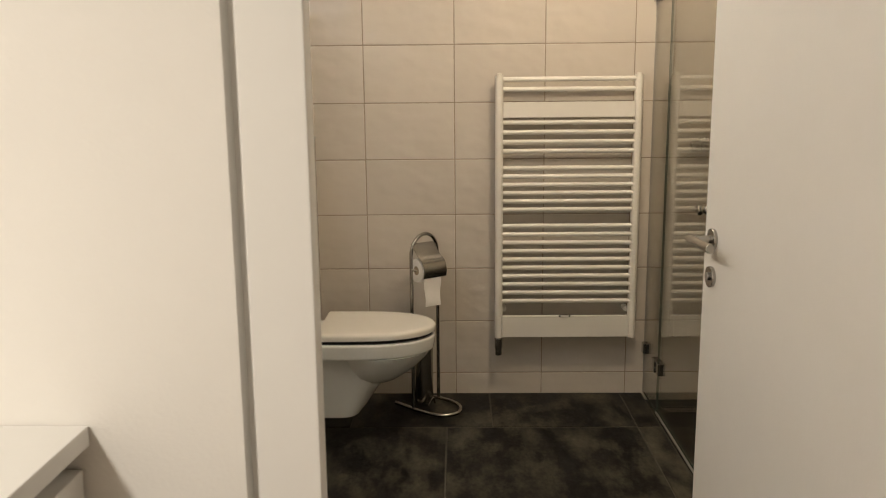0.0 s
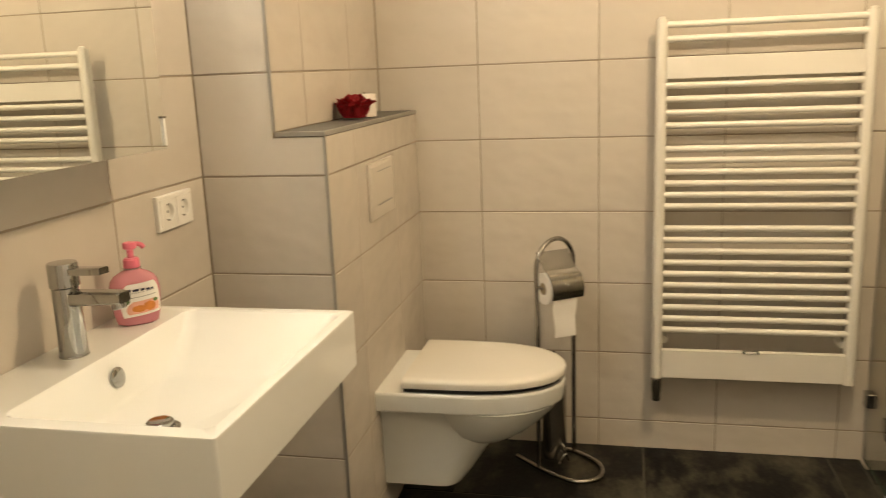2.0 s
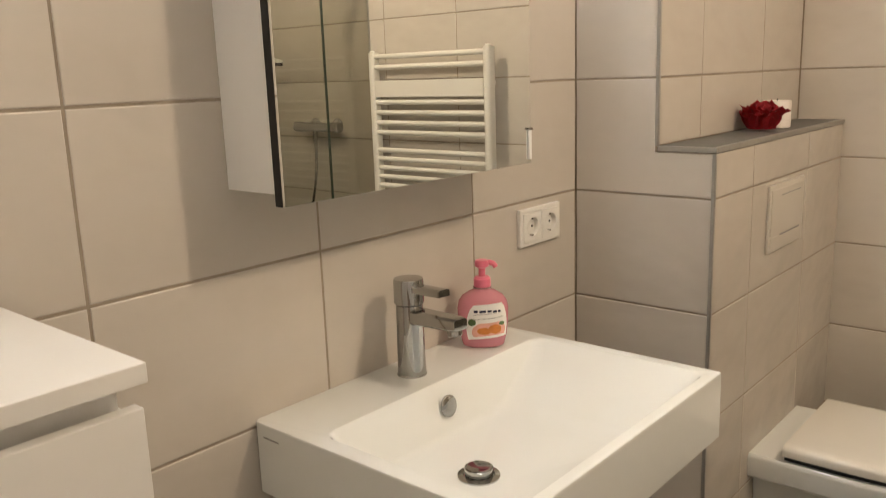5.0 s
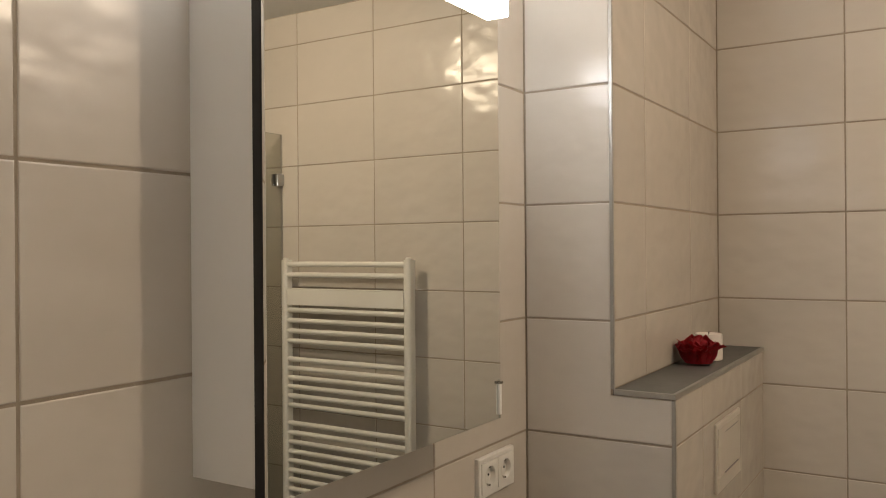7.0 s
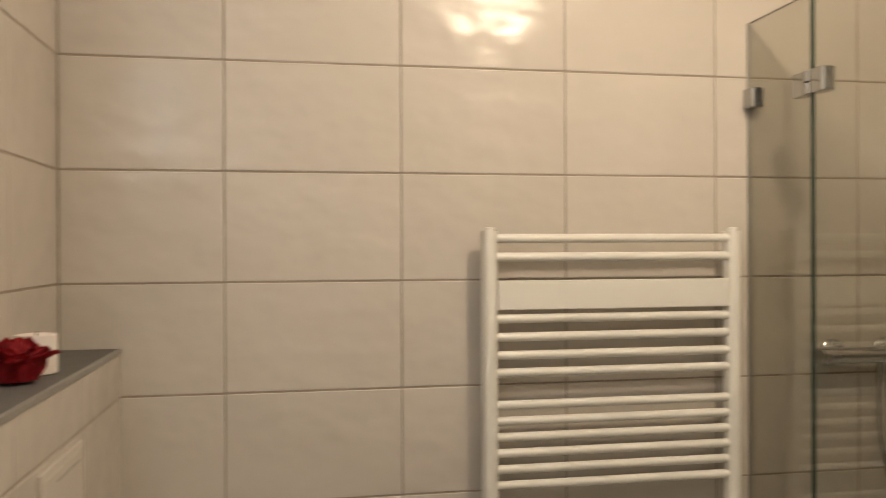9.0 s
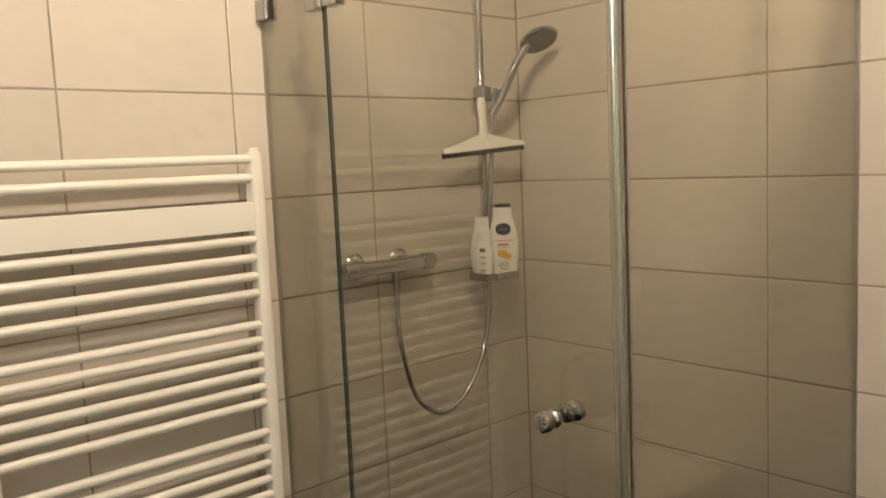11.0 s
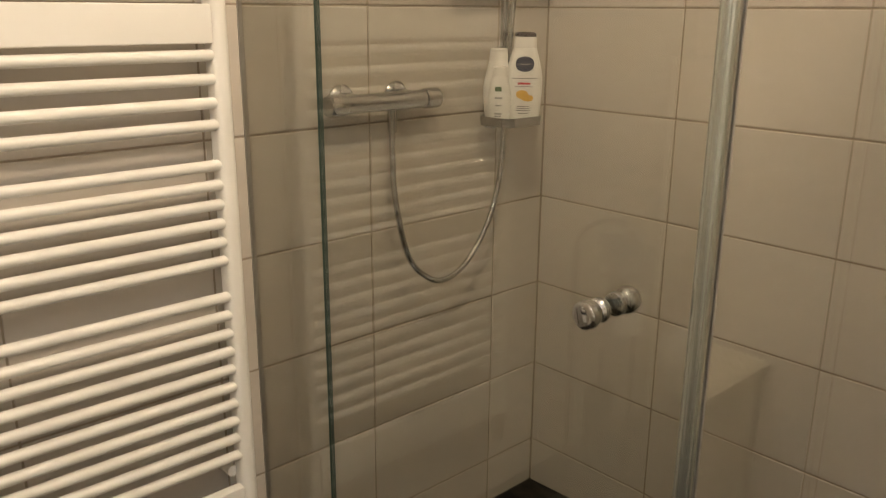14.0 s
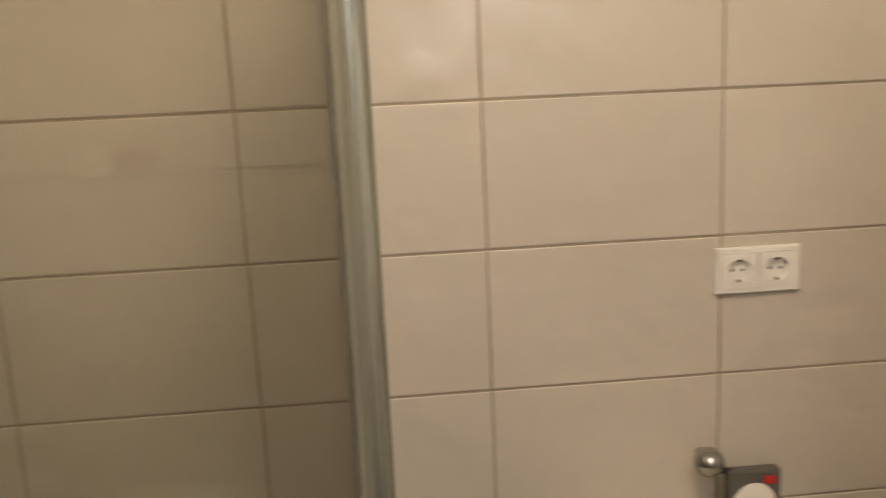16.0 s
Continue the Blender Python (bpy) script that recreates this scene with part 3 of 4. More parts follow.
part("wall_pipe", tube([(0.27, 0, 0.495), (0.20, 0, 0.50), (0.002, 0, 0.50)], 0.016, 14), CHROME, trap)
part("wall_rose", disc((0.0, 0, 0.50), (1, 0, 0), 0.034, 0.012, 20), CHROME, trap)

tap = thing("basin_tap", "chrome single-lever mixer tap on the washbasin", "tap", (-0.488, 1.452, 0.8635), rz=-8)
part("body", lathe([(0.0262, 0), (0.0266, 0.002), (0.0255, 0.004), (0.0245, 0.030), (0.0232, 0.125), (0.0232, 0.127)], (0, 0, 0), (0, 0, 1), 32), CHROME, tap)
part("joint", lathe([(0.0215, 0), (0.0215, 0.0016)], (0, 0, 0.1268), (0, 0, 1), 28), DARK, tap, "thin dark joint under the cap")
part("cap", lathe([(0.0245, 0), (0.0262, 0.0015), (0.0262, 0.041), (0.0248, 0.0438), (0.008, 0.0445)], (0, 0, 0.1284), (0, 0, 1), 32), CHROME, tap)
sp = part("spout", loft([[(x, y * w, z + c * h) for y, c in ((-0.015, -0.008), (-0.012, -0.012), (0.012, -0.012), (0.015, -0.008), (0.015, 0.008), (0.011, 0.012), (-0.011, 0.012), (-0.015, 0.008))]
                         for x, z, w, h in ((0.012, 0.108, 1, 1.15), (0.06, 0.112, 1, 1), (0.120, 0.116, 1, 0.9), (0.130, 0.1165, 0.92, 0.78))]), CHROME, tap)
part("aerator", lathe([(0.0125, 0), (0.0125, 0.012), (0.0105, 0.014)], (0.114, 0, 0.1085), (0.18, 0, -1), 18), CHROME, sp, "round chrome aerator")
part("lever", loft([[(x, y * w, z + c) for y, c in ((-0.0125, -0.006), (0.0125, -0.006), (0.0125, 0.004), (0.009, 0.006), (-0.009, 0.006), (-0.0125, 0.004))]
                    for x, z, w in ((0.018, 0.158, 1), (0.06, 0.160, 1), (0.092, 0.162, 0.95))]), CHROME, tap)

# ---- soap bottle ----
soap = thing("soap_dispenser", "pink liquid soap pump bottle standing on the washbasin", "soap bottle", (-0.482, 1.648, 0.8640), rz=38)


def oval(a, b, z, n=24, p=0.8):
    out = []
    for k in range(n):
        t = 2 * math.pi * k / n
        c, s = math.cos(t), math.sin(t)
        out.append((a * math.copysign(abs(c) ** p, c), b * math.copysign(abs(s) ** p, s), z))
    return out


SOAP = ((0, 0.034, 0.022), (0.003, 0.0395, 0.026), (0.022, 0.0445, 0.0290), (0.05, 0.0480, 0.0305), (0.074, 0.0485, 0.0305), (0.088, 0.0455, 0.0290), (0.098, 0.0385, 0.0255), (0.105, 0.027, 0.020), (0.110, 0.0155, 0.015), (0.113, 0.0135, 0.0135))
part("bottle", loft([oval(a, b, z, 28, 0.84) for z, a, b in SOAP]), PINK, soap, "translucent pink bottle")
part("neck_ring", lathe([(0.0150, 0.1115), (0.0172, 0.1125), (0.0172, 0.1145), (0.0150, 0.1155)], (0, 0, 0), (0, 0, 1), 22), CLEAR, soap)
part("collar", lathe([(0.0160, 0.1155), (0.0165, 0.117), (0.0158, 0.131), (0.0125, 0.1345), (0.0080, 0.135)], (0, 0, 0), (0, 0, 1), 22), PINKCAP, soap)
pump = part("pump", lathe([(0.0065, 0.134), (0.0065, 0.150), (0.0130, 0.154), (0.0140, 0.161), (0.0120, 0.1655), (0.0060, 0.167)], (0, 0, 0), (0, 0, 1), 20), PINKCAP, soap, "pink pump head")
part("nozzle", tube(curve_points([(0.004, 0, 0.161), (0.014, 0, 0.161), (0.022, 0, 0.158), (0.026, 0, 0.152)], 4), 0.0050, 10), PINKCAP, pump)


def wrap(parent, name, mat, u0, u1, z0, z1, lift, a=0.0482, b=0.0305, n=10, shape=None, slant=0.0, rows=5, p=0.84):
    """A thin label bent round the front of an oval bottle; slant lifts its far end."""
    bm = bmesh.new()
    g = []
    for j in range(rows):
        f = j / (rows - 1)
        s = shape(f) if shape else 1
        row = []
        for i in range(n + 1):
            u = ((u0 + u1) / 2 + (u1 - u0) / 2 * s * (2 * i / n - 1))
            t = radians(-90 + u)
            c, q = math.cos(t), math.sin(t)
            z = z0 + (z1 - z0) * f + slant * (u - (u0 + u1) / 2) / 100
            row.append(bm.verts.new(((a + lift) * math.copysign(abs(c) ** p, c), (b + lift) * math.copysign(abs(q) ** p, q), z)))
        g.append(row)
    for r0, r1 in zip(g, g[1:]):
        for i in range(n):
            bm.faces.new((r0[i], r0[i + 1], r1[i + 1], r1[i]))
    return part(name, bm, mat, parent)


round_off = lambda s: max(0.06, (1 - (2 * s - 1) ** 2) ** 0.5)
lens = lambda s: 0.60 + 0.40 * math.sin(math.pi * min(1, s * 0.8 + 0.2)) ** 0.7
lab = wrap(soap, "label", LABEL, -36, 60, 0.022, 0.088, 0.0016, shape=lens, slant=0.008, rows=9)
tagged(lab, "white label with an almond picture")
PEACH = material("label_peach", (0.84, 0.45, 0.36), 0.45, vary=0.2, scale=60)
wrap(lab, "print", PEACH, -22, 52, 0.027, 0.052, 0.0019, slant=0.008, shape=lens)
for u0, u1, z0, z1 in ((-16, -8, 0.0715, 0.0765), (-5, 4, 0.0715, 0.0760), (7, 15, 0.0720, 0.0765), (18, 27, 0.0715, 0.0760), (30, 37, 0.0720, 0.0760)):
    wrap(lab, "print", NAVY, u0, u1, z0, z1, 0.0024, slant=0.008, n=3)
wrap(lab, "print", GREY, -18, 40, 0.0690, 0.0698, 0.0023, slant=0.008)
wrap(lab, "print", GREY, -16, 46, 0.0600, 0.0612, 0.0023, slant=0.008)
for u0, u1, z0, z1, mt in ((-10, 14, 0.029, 0.043, ORANGE), (8, 38, 0.030, 0.049, ORANGE), (32, 48, 0.046, 0.054, GREEN), (-30, -12, 0.046, 0.060, GREEN)):
    wrap(lab, "print", mt, u0, u1, z0, z1, 0.0027, shape=round_off, rows=9)

# ---- sockets ----


def double_socket(at, rz):
    s = thing("wall_socket", "white double wall socket set flush in the tiles", "socket", at, "double sockets", rz=rz)
    rect = lambda hx, hz, y: [(-hx, y, -hz), (hx, y, -hz), (hx, y, hz), (-hx, y, hz)]
    part("frame", loft([rect(0.0755, 0.0405, 0), rect(0.0755, 0.0405, -0.0085), rect(0.0735, 0.0385, -0.0105), rect(0.0672, 0.0315, -0.0105), rect(0.0672, 0.0315, -0.002)], None, False, False), PLASTIC, s)
    for x in (-0.0340, 0.0340):
        sq = []
        for k in range(32):
            a = 2 * math.pi * k / 32
            m = max(abs(math.cos(a)), abs(math.sin(a)))
            sq.append((math.cos(a) / m, math.sin(a) / m))
        ring = lambda r, y: [(x + r * math.cos(2 * math.pi * k / 32), y, r * math.sin(2 * math.pi * k / 32)) for k in range(32)]
        plate = [[(x + 0.0328 * p, y, 0.0308 * q) for p, q in sq] for y in (-0.003, -0.0125)]
        plate += [ring(0.0222, -0.0128), ring(0.0215, -0.0135), ring(0.0205, -0.0128), ring(0.0195, -0.0025)]
        ins = part("insert", loft(plate, None, False, True), PLASTIC, s)
        # pin holes are flat discs, their inner shade given as dark colour
        for dx in (-0.0095, 0.0095):
            part("hole", disc((x + dx, -0.0027, 0), (0, -1, 0), 0.0028, 0.0008, 10), DARK, ins)
        for dz in (-0.0185, 0.0185):
            part("earth_clip", box((x - 0.003, -0.0115, dz - 0.002), (x + 0.003, -0.0030, dz + 0.002)), STEEL, ins)
    return s


double_socket((XL, 1.938, 1.045), 90)
double_socket((XR, 1.3245, 1.038), -90)

# ---- mirror cabinet ----
cab = thing("mirror_cabinet", "wall cabinet with a mirrored door and light strip", "mirror cabinet", (XL, 1.150, 0))
CW, CZ0, CZ1, CD = 0.578, 1.206, 1.905, 0.131
part("body", box((0.0, 0.004, 1.222), (CD - 0.022, CW - 0.004, CZ1 - 0.004), 0.001), CABGREY, cab)
part("door", box((CD - 0.020, 0.0, CZ0), (CD - 0.0055, CW, CZ1), 0.0008), DARK, cab, "dark-edged mirror door backing")
part("mirror", box((CD - 0.005, 0.0005, CZ0 + 0.0005), (CD, CW - 0.0005, CZ1 - 0.0005), 0.0007), MIRROR, cab, "clear mirror glass")
hd = part("handle", box((CD + 0.0005, CW - 0.011, 1.214), (CD + 0.004, CW - 0.003, 1.268), 0.001), CABGREY, cab, "small pale grey door pull")
part("clip", box((CD + 0.0005, CW - 0.012, 1.268), (CD + 0.006, CW - 0.0015, 1.272), 0.0005), STEEL, hd)
part("light_strip", box((0.03, 0.0, CZ1 + 0.003), (CD + 0.022, CW, CZ1 + 0.058), 0.003), STRIP, cab, "glowing white light strip")

# ---- lamps ----
lamp = thing("ceiling_lamp", "round flush ceiling lamp with opal glass", "ceiling lamp", (LAMP[0], LAMP[1], 0))
part("base", lathe([(0.118, 0), (0.12, 0.002), (0.12, 0.0075)], (0, 0, CEIL - 0.008), (0, 0, 1), 32), LACQUER, lamp)
part("shade", lathe([(0.03, 0), (0.08, 0.002), (0.105, 0.006), (0.112, 0.011)], (0, 0, CEIL - 0.0192), (0, 0, 1), 32), LAMPGLASS, lamp, "opal glass shade")
hl = thing("hall_lamp", "round flush hall ceiling lamp", "ceiling lamp", (-0.7, -1.2, 0))
part("base", lathe([(0.14, 0), (0.145, 0.01), (0.145, 0.03)], (0, 0, 2.47), (0, 0, 1), 32), LACQUER, hl)
part("shade", lathe([(0.02, 0), (0.09, 0.006), (0.13, 0.03), (0.14, 0.065)], (0, 0, 2.405), (0, 0, 1), 32), LAMPGLASS, hl, "opal glass shade")

# ---- white cabinet against the left wall ----
unit = thing("tall_cabinet", "white lacquered cabinet with overhanging top against the tiles", "cabinet", (XL + 0.001, 0.362, 0))
part("top", box((0, 0, 1.112), (0.337, 0.458, 1.132), 0.002), LACQUER, unit)
part("body", box((0.004, 0.004, 0.03), (0.318, 0.450, 1.080), 0.002), LACQUER, unit)
part("rail", box((0.01, 0.01, 1.080), (0.305, 0.442, 1.112)), LACQUER, unit)
part("front", box((0.319, 0.006, 0.05), (0.335, 0.452, 1.090), 0.002), LACQUER, unit)

# ---- pedal bin ----
pbin = thing("pedal_bin", "small dark steel pedal bin below the washbasin", "bin", (-0.40, 1.93, 0))
part("body", lathe([(0.093, 0), (0.095, 0.004), (0.095, 0.215), (0.093, 0.218)], (0, 0, 0), (0, 0, 1), 32), BINMAT, pbin)
part("lid", lathe([(0.097, 0.219), (0.098, 0.232), (0.094, 0.245), (0.075, 0.252), (0.02, 0.255)], (0, 0, 0), (0, 0, 1), 32), BINMAT, pbin)
part("pedal", box((-0.02, -0.125, 0.012), (0.02, -0.092, 0.02), 0.003), DARK, pbin)

# ---- flower and candle on the ledge ----
candle = thing("candle", "short white pillar candle on the dark ledge", "candle", (-0.292, 2.648, ZLEDGE + 0.001))
part("wax", lathe([(0.033, 0), (0.035, 0.002), (0.035, 0.066), (0.033, 0.069), (0.026, 0.066), (0.008, 0.064)], (0, 0, 0), (0, 0, 1), 24), WAX, candle)
part("wick", rod((0, 0, 0.064), (0.001, 0, 0.074), 0.0012, 6), DARK, candle)
flower = thing("rose_bloom", "deep red artificial rose bloom lying on the ledge", "flower", (-0.292, 2.545, ZLEDGE + 0.002))
frng = random.Random(3)


def petal(a, tilt, size, r0, z0):
    bm = bmesh.new()
    g = []
    for i in range(6):
        v = i / 5
        row = []
        for j in range(7):
            u = j / 6 * 2 - 1
            wdt = size * 0.62 * math.sin(math.pi * (0.16 + 0.74 * v)) ** 0.7
            curl = 0.34 * size * (v ** 2.4) * tilt
            ruf = 0.0045 * v * math.sin(u * 7 + a * 5) + frng.uniform(-1, 1) * 0.0016 * v
            p = Vector((r0 + curl - 0.012 * u * u + ruf, u * wdt * (1 + 0.06 * math.sin(u * 9 + a)), z0 + 0.004 * v * math.cos(u * 8 + a * 3) + size * v * (1 - 0.28 * tilt * v)))
            row.append(bm.verts.new(Matrix.Rotation(a, 3, "Z") @ p))
        g.append(row)
    for r1, r2 in zip(g, g[1:]):
        for j in range(6):
            bm.faces.new((r1[j], r1[j + 1], r2[j + 1], r2[j]))
    bmesh.ops.solidify(bm, geom=bm.faces[:], thickness=0.0012)
    return bm


tilted = part("bloom", lathe([(0.004, 0), (0.016, 0.004), (0.022, 0.018), (0.014, 0.036), (0.004, 0.040)], (0, 0, 0.012), (0, 0, 1), 14), RED, flower)
for ring_i, (cnt, tl, sz, r0) in enumerate(((4, 0.1, 0.066, 0.012), (5, 0.5, 0.07, 0.022), (7, 0.9, 0.072, 0.030), (8, 1.3, 0.066, 0.034))):
    for k in range(cnt):
        part("petal", petal(2 * math.pi * k / cnt + ring_i * 0.5 + frng.uniform(-0.2, 0.2), tl, sz * frng.uniform(0.85, 1.12), r0, 0.004), RED, tilted)

# ---- shower enclosure ----
GX, GY, GT = 1.28, 1.985, 1.985
screen = thing("shower_enclosure", "frameless clear glass shower enclosure with chrome fittings", "shower enclosure", (0, 0, 0))


def pane(name, lo, hi, label):
    ob = part(name, box(lo, hi), GLASS, screen, label, 0)
    ob.data.materials.append(EDGE)
    big = max(p.area for p in ob.data.polygons)
    for p in ob.data.polygons:
        p.material_index = 0 if p.area > big * 0.5 else 1
    return ob


pane("fixed_pane", (GX - 0.004, 2.742, 0.004), (GX + 0.004, YB - 0.002, GT), "narrow fixed clear glass pane")
gdoor = pane("glass_door", (GX - 0.004, GY + 0.014, 0.012), (GX + 0.004, 2.736, GT), "clear glass shower door")
pane("front_pane", (GX + 0.012, GY - 0.004, 0.004), (XR - 0.002, GY + 0.004, GT), "clear glass side pane")
corner = part("corner_profile", tube([(GX - 0.009, GY + 0.001, 0.004), (GX - 0.009, GY + 0.001, 1.0), (GX - 0.009, GY + 0.001, GT)], 0.0112, 20), PROFILE, screen, "vertical satin metal closing profile")
part("seal", box((GX - 0.003, GY + 0.011, 0.012), (GX + 0.003, GY + 0.0135, GT)), ALU, corner)
part("strip", box((GX + 0.009, GY - 0.0055, 0.004), (GX + 0.0125, GY + 0.0055, GT), 0.001), ALU, corner)
part("wall_seal", box((XR - 0.004, GY - 0.0052, 0.004), (XR - 0.0005, GY + 0.0052, GT), 0.001), ALU, screen, "grey seal along the wall")
part("wall_seal", box((GX - 0.0055, YB - 0.004, 0.004), (GX + 0.0055, YB - 0.0005, GT), 0.001), ALU, screen, "grey seal along the wall")
rod_ob = part("stabiliser_bar", rod((2.172, 2.213, 1.965), (GX + 0.03, GY + 0.004, GT + 0.004), 0.0075, 14), CHROME, screen, "chrome stabiliser bar to the wall")
part("wall_bracket", box((2.150, 2.188, 1.948), (2.1775, 2.238, 1.982), 0.003), CHROME, rod_ob)
part("glass_bracket", box((GX + 0.012, GY - 0.014, GT - 0.02), (GX + 0.045, GY + 0.014, GT + 0.014), 0.003), CHROME, rod_ob)


def rounded_block(x0, x1, y0, y1, z0, z1, r=0.008):
    """A block with rounded upright edges and a small bevel above and below."""
    e = 0.0015
    return loft([round_rect(x0 + e, x1 - e, y0 + e, y1 - e, z0, r - e, 6), round_rect(x0, x1, y0, y1, z0 + e, r, 6),
                 round_rect(x0, x1, y0, y1, z1 - e, r, 6), round_rect(x0 + e, x1 - e, y0 + e, y1 - e, z1, r - e, 6)])


def clamp(at, dirs):
    c = part("wall_clamp", rounded_block(-0.018, 0.018, -0.0225, 0.0225, -0.024, 0.024), CHROME, screen, "square chrome wall clamp")
    c.matrix_world = pose(*at, 0, 0, dirs)
    part("glass_gasket", box((-0.0055, -0.0245, -0.022), (0.0055, 0.0, 0.022)), DARK, c)


for z in (0.225, 1.794):
    clamp((GX, YB - 0.023, z), 0)
    clamp((XR - 0.023, GY, z + 0.002), 90)
for z in (0.215, 1.786):
    h = part("hinge", rounded_block(GX - 0.017, GX + 0.017, 2.748, 2.796, z - 0.026, z + 0.026), CHROME, screen, "chrome glass door hinge")
    part("leaf", rounded_block(GX - 0.017, GX + 0.017, 2.682, 2.730, z - 0.026, z + 0.026), CHROME, h)
    for a, b in ((-0.026, -0.001), (0.001, 0.026)):
        part("knuckle", rod((GX - 0.012, 2.739, z + a), (GX - 0.012, 2.739, z + b), 0.0105, 18, 0.001), CHROME, h)
KPROF = [(0.009, 0), (0.009, 0.006), (0.015, 0.008), (0.0165, 0.013), (0.015, 0.018), (0.0115, 0.021), (0.0115, 0.023), (0.0165, 0.027), (0.019, 0.036), (0.0175, 0.044), (0.012, 0.048)]
for s in (-1, 1):
    part("knob", lathe(KPROF, (GX + s * 0.0042, 2.118, 0.986), (s, 0, 0), 24), CHROME, gdoor, "ribbed chrome door knob")
part("threshold", box((GX - 0.008, GY + 0.012, 0.0005), (GX + 0.008, 2.738, 0.010), 0.002), ALU, screen)

# ---- shower fittings ----
mixer = thing("shower_mixer", "chrome thermostatic shower mixer bar on the tiles", "shower mixer", (1.584, YB, 1.152))
part("bar", rod((-0.108, -0.058, 0), (0.108, -0.058, 0), 0.0205, 24, 0.002), CHROME, mixer)
for s in (-1, 1):
    k = part("control_knob", lathe([(0.0215, 0), (0.0235, 0.003), (0.0235, 0.036), (0.021, 0.041), (0.006, 0.042)], (s * 0.1085, -0.058, 0), (s, 0, 0), 24), CHROME, mixer)
    part("pointer", box((s * 0.125 - 0.006, -0.084, -0.002), (s * 0.125 + 0.006, -0.080, 0.002)), CHROME, k)
    part("wall_rose", lathe([(0.033, 0), (0.033, 0.004), (0.026, 0.011), (0.017, 0.013), (0.017, 0.05)], (s * 0.075, -0.001, 0.004), (0, -1, 0), 24), CHROME, mixer)
part("outlet", rod((0.019, -0.058, -0.046), (0.019, -0.058, -0.018), 0.011, 16), CHROME, mixer)

rail_x = 1.960
rail = thing("shower_rail", "chrome shower slide rail with soap dish", "shower rail", (rail_x, YB, 0))
part("bar", rod((0, -0.05, 1.06), (0, -0.05, 1.965), 0.0105, 18, 0.002), CHROME, rail)
for z in (1.075, 1.925):
    part("wall_mount", lathe([(0.018, 0), (0.018, 0.02), (0.013, 0.03), (0.013, 0.056)], (0, -0.001, z), (0, -1, 0), 18), PLASTIC, rail, "white plastic wall mount")
slider = part("slider", box((-0.019, -0.078, 1.588), (0.019, -0.032, 1.635), 0.006), CHROME, rail, "chrome handset slider")
part("holder", lathe([(0.012, 0), (0.015, 0.04)], (0.012, -0.09, 1.585), (0.15, -0.35, 1), 16), CHROME, slider)
dish = part("soap_dish", loft([round_rect(-0.080, 0.052, -0.145, -0.035, z, 0.03) for z in (1.076, 1.084)]), CHROME, rail, "oval chrome soap dish")
wall_ring = [round_rect(-0.081, 0.053, -0.146, -0.034, z, 0.03) for z in (1.084, 1.098)] + [round_rect(-0.077, 0.049, -0.142, -0.038, z, 0.028) for z in (1.098, 1.084)]
part("dish_rim", loft(wall_ring, None, False, False), CHROME, dish)

hand = thing("hand_shower", "chrome hand shower held in the slider", "hand shower", (0, 0, 0))
h0, h1 = Vector((rail_x + 0.006, 2.915, 1.55)), Vector((2.035, 2.83, 1.745))
part("grip", tube(curve_points([h0, h0.lerp(h1, 0.35), h0.lerp(h1, 0.7) + Vector((-0.004, 0, 0.004)), h1], 6), 0.0118, 14), CHROME, hand)
hax = Vector((-0.08, -0.48, -0.84))
hd2 = part("head", lathe([(0.012, -0.020), (0.034, -0.016), (0.055, -0.005), (0.059, 0.004), (0.056, 0.008)], h1 + Vector((0.030, -0.014, 0.012)), hax, 28), CHROME, hand)
part("spray_face", lathe([(0.052, 0), (0.050, 0.003)], h1 + Vector((0.030, -0.014, 0.012)) + hax.normalized() * 0.0082, hax, 28), SPRAY, hd2, "dark grey spray face")

hose = thing("shower_hose", "flexible chrome shower hose hanging in a loop", "hose", (0, 0, 0))
pts = curve_points([(1.603, 2.942, 1.108), (1.597, 2.935, 1.03), (1.597, 2.925, 0.93), (1.628, 2.918, 0.80), (1.685, 2.915, 0.738), (1.745, 2.915, 0.724), (1.815, 2.915, 0.758),
                    (1.885, 2.915, 0.85), (1.926, 2.918, 0.98), (1.938, 2.925, 1.10), (1.944, 2.915, 1.30), (1.955, 2.912, 1.45), tuple(h0)], 16)
bm = bmesh.new()
rs, up = [], None
for i, p in enumerate(pts):
    d = (pts[min(i + 1, len(pts) - 1)] - pts[max(i - 1, 0)]).normalized()
    up = d.orthogonal().normalized() if up is None else (up - d * up.dot(d)).normalized()
    sd = d.cross(up)
    rr = 0.0074 if i % 2 else 0.0066
    rs.append([p + rr * (math.cos(a) * up + math.sin(a) * sd) for a in [2 * math.pi * k / 10 for k in range(10)]])
part("tube", loft(rs, bm), CHROME, hose)
part("nut", rod((1.603, 2.942, 1.085), (1.603, 2.942, 1.112), 0.0105, 12), CHROME, hose)

squeegee = thing("squeegee", "white plastic shower squeegee with dark rubber blade", "squeegee", (1.916, 2.90, 1.452))
squeegee.matrix_world = pose(1.916, 2.90, 1.452, 0, -3.5, 0)
sb = part("blade_holder", loft([[(x, y, z + 0.035 * (1 - abs(x) / 0.17) ** 1.5 * (1 if top else 0)) for y, z, top in ((-0.008, 0, 0), (0.008, 0, 0), (0.006, 0.012, 1), (-0.006, 0.012, 1))]
                                for x in [(-0.162 + 0.0162 * i) for i in range(21)]]), PLASTIC, squeegee)
part("blade", box((-0.164, -0.002, -0.014), (0.164, 0.003, 0.003)), RUBBER, sb, "dark rubber blade")
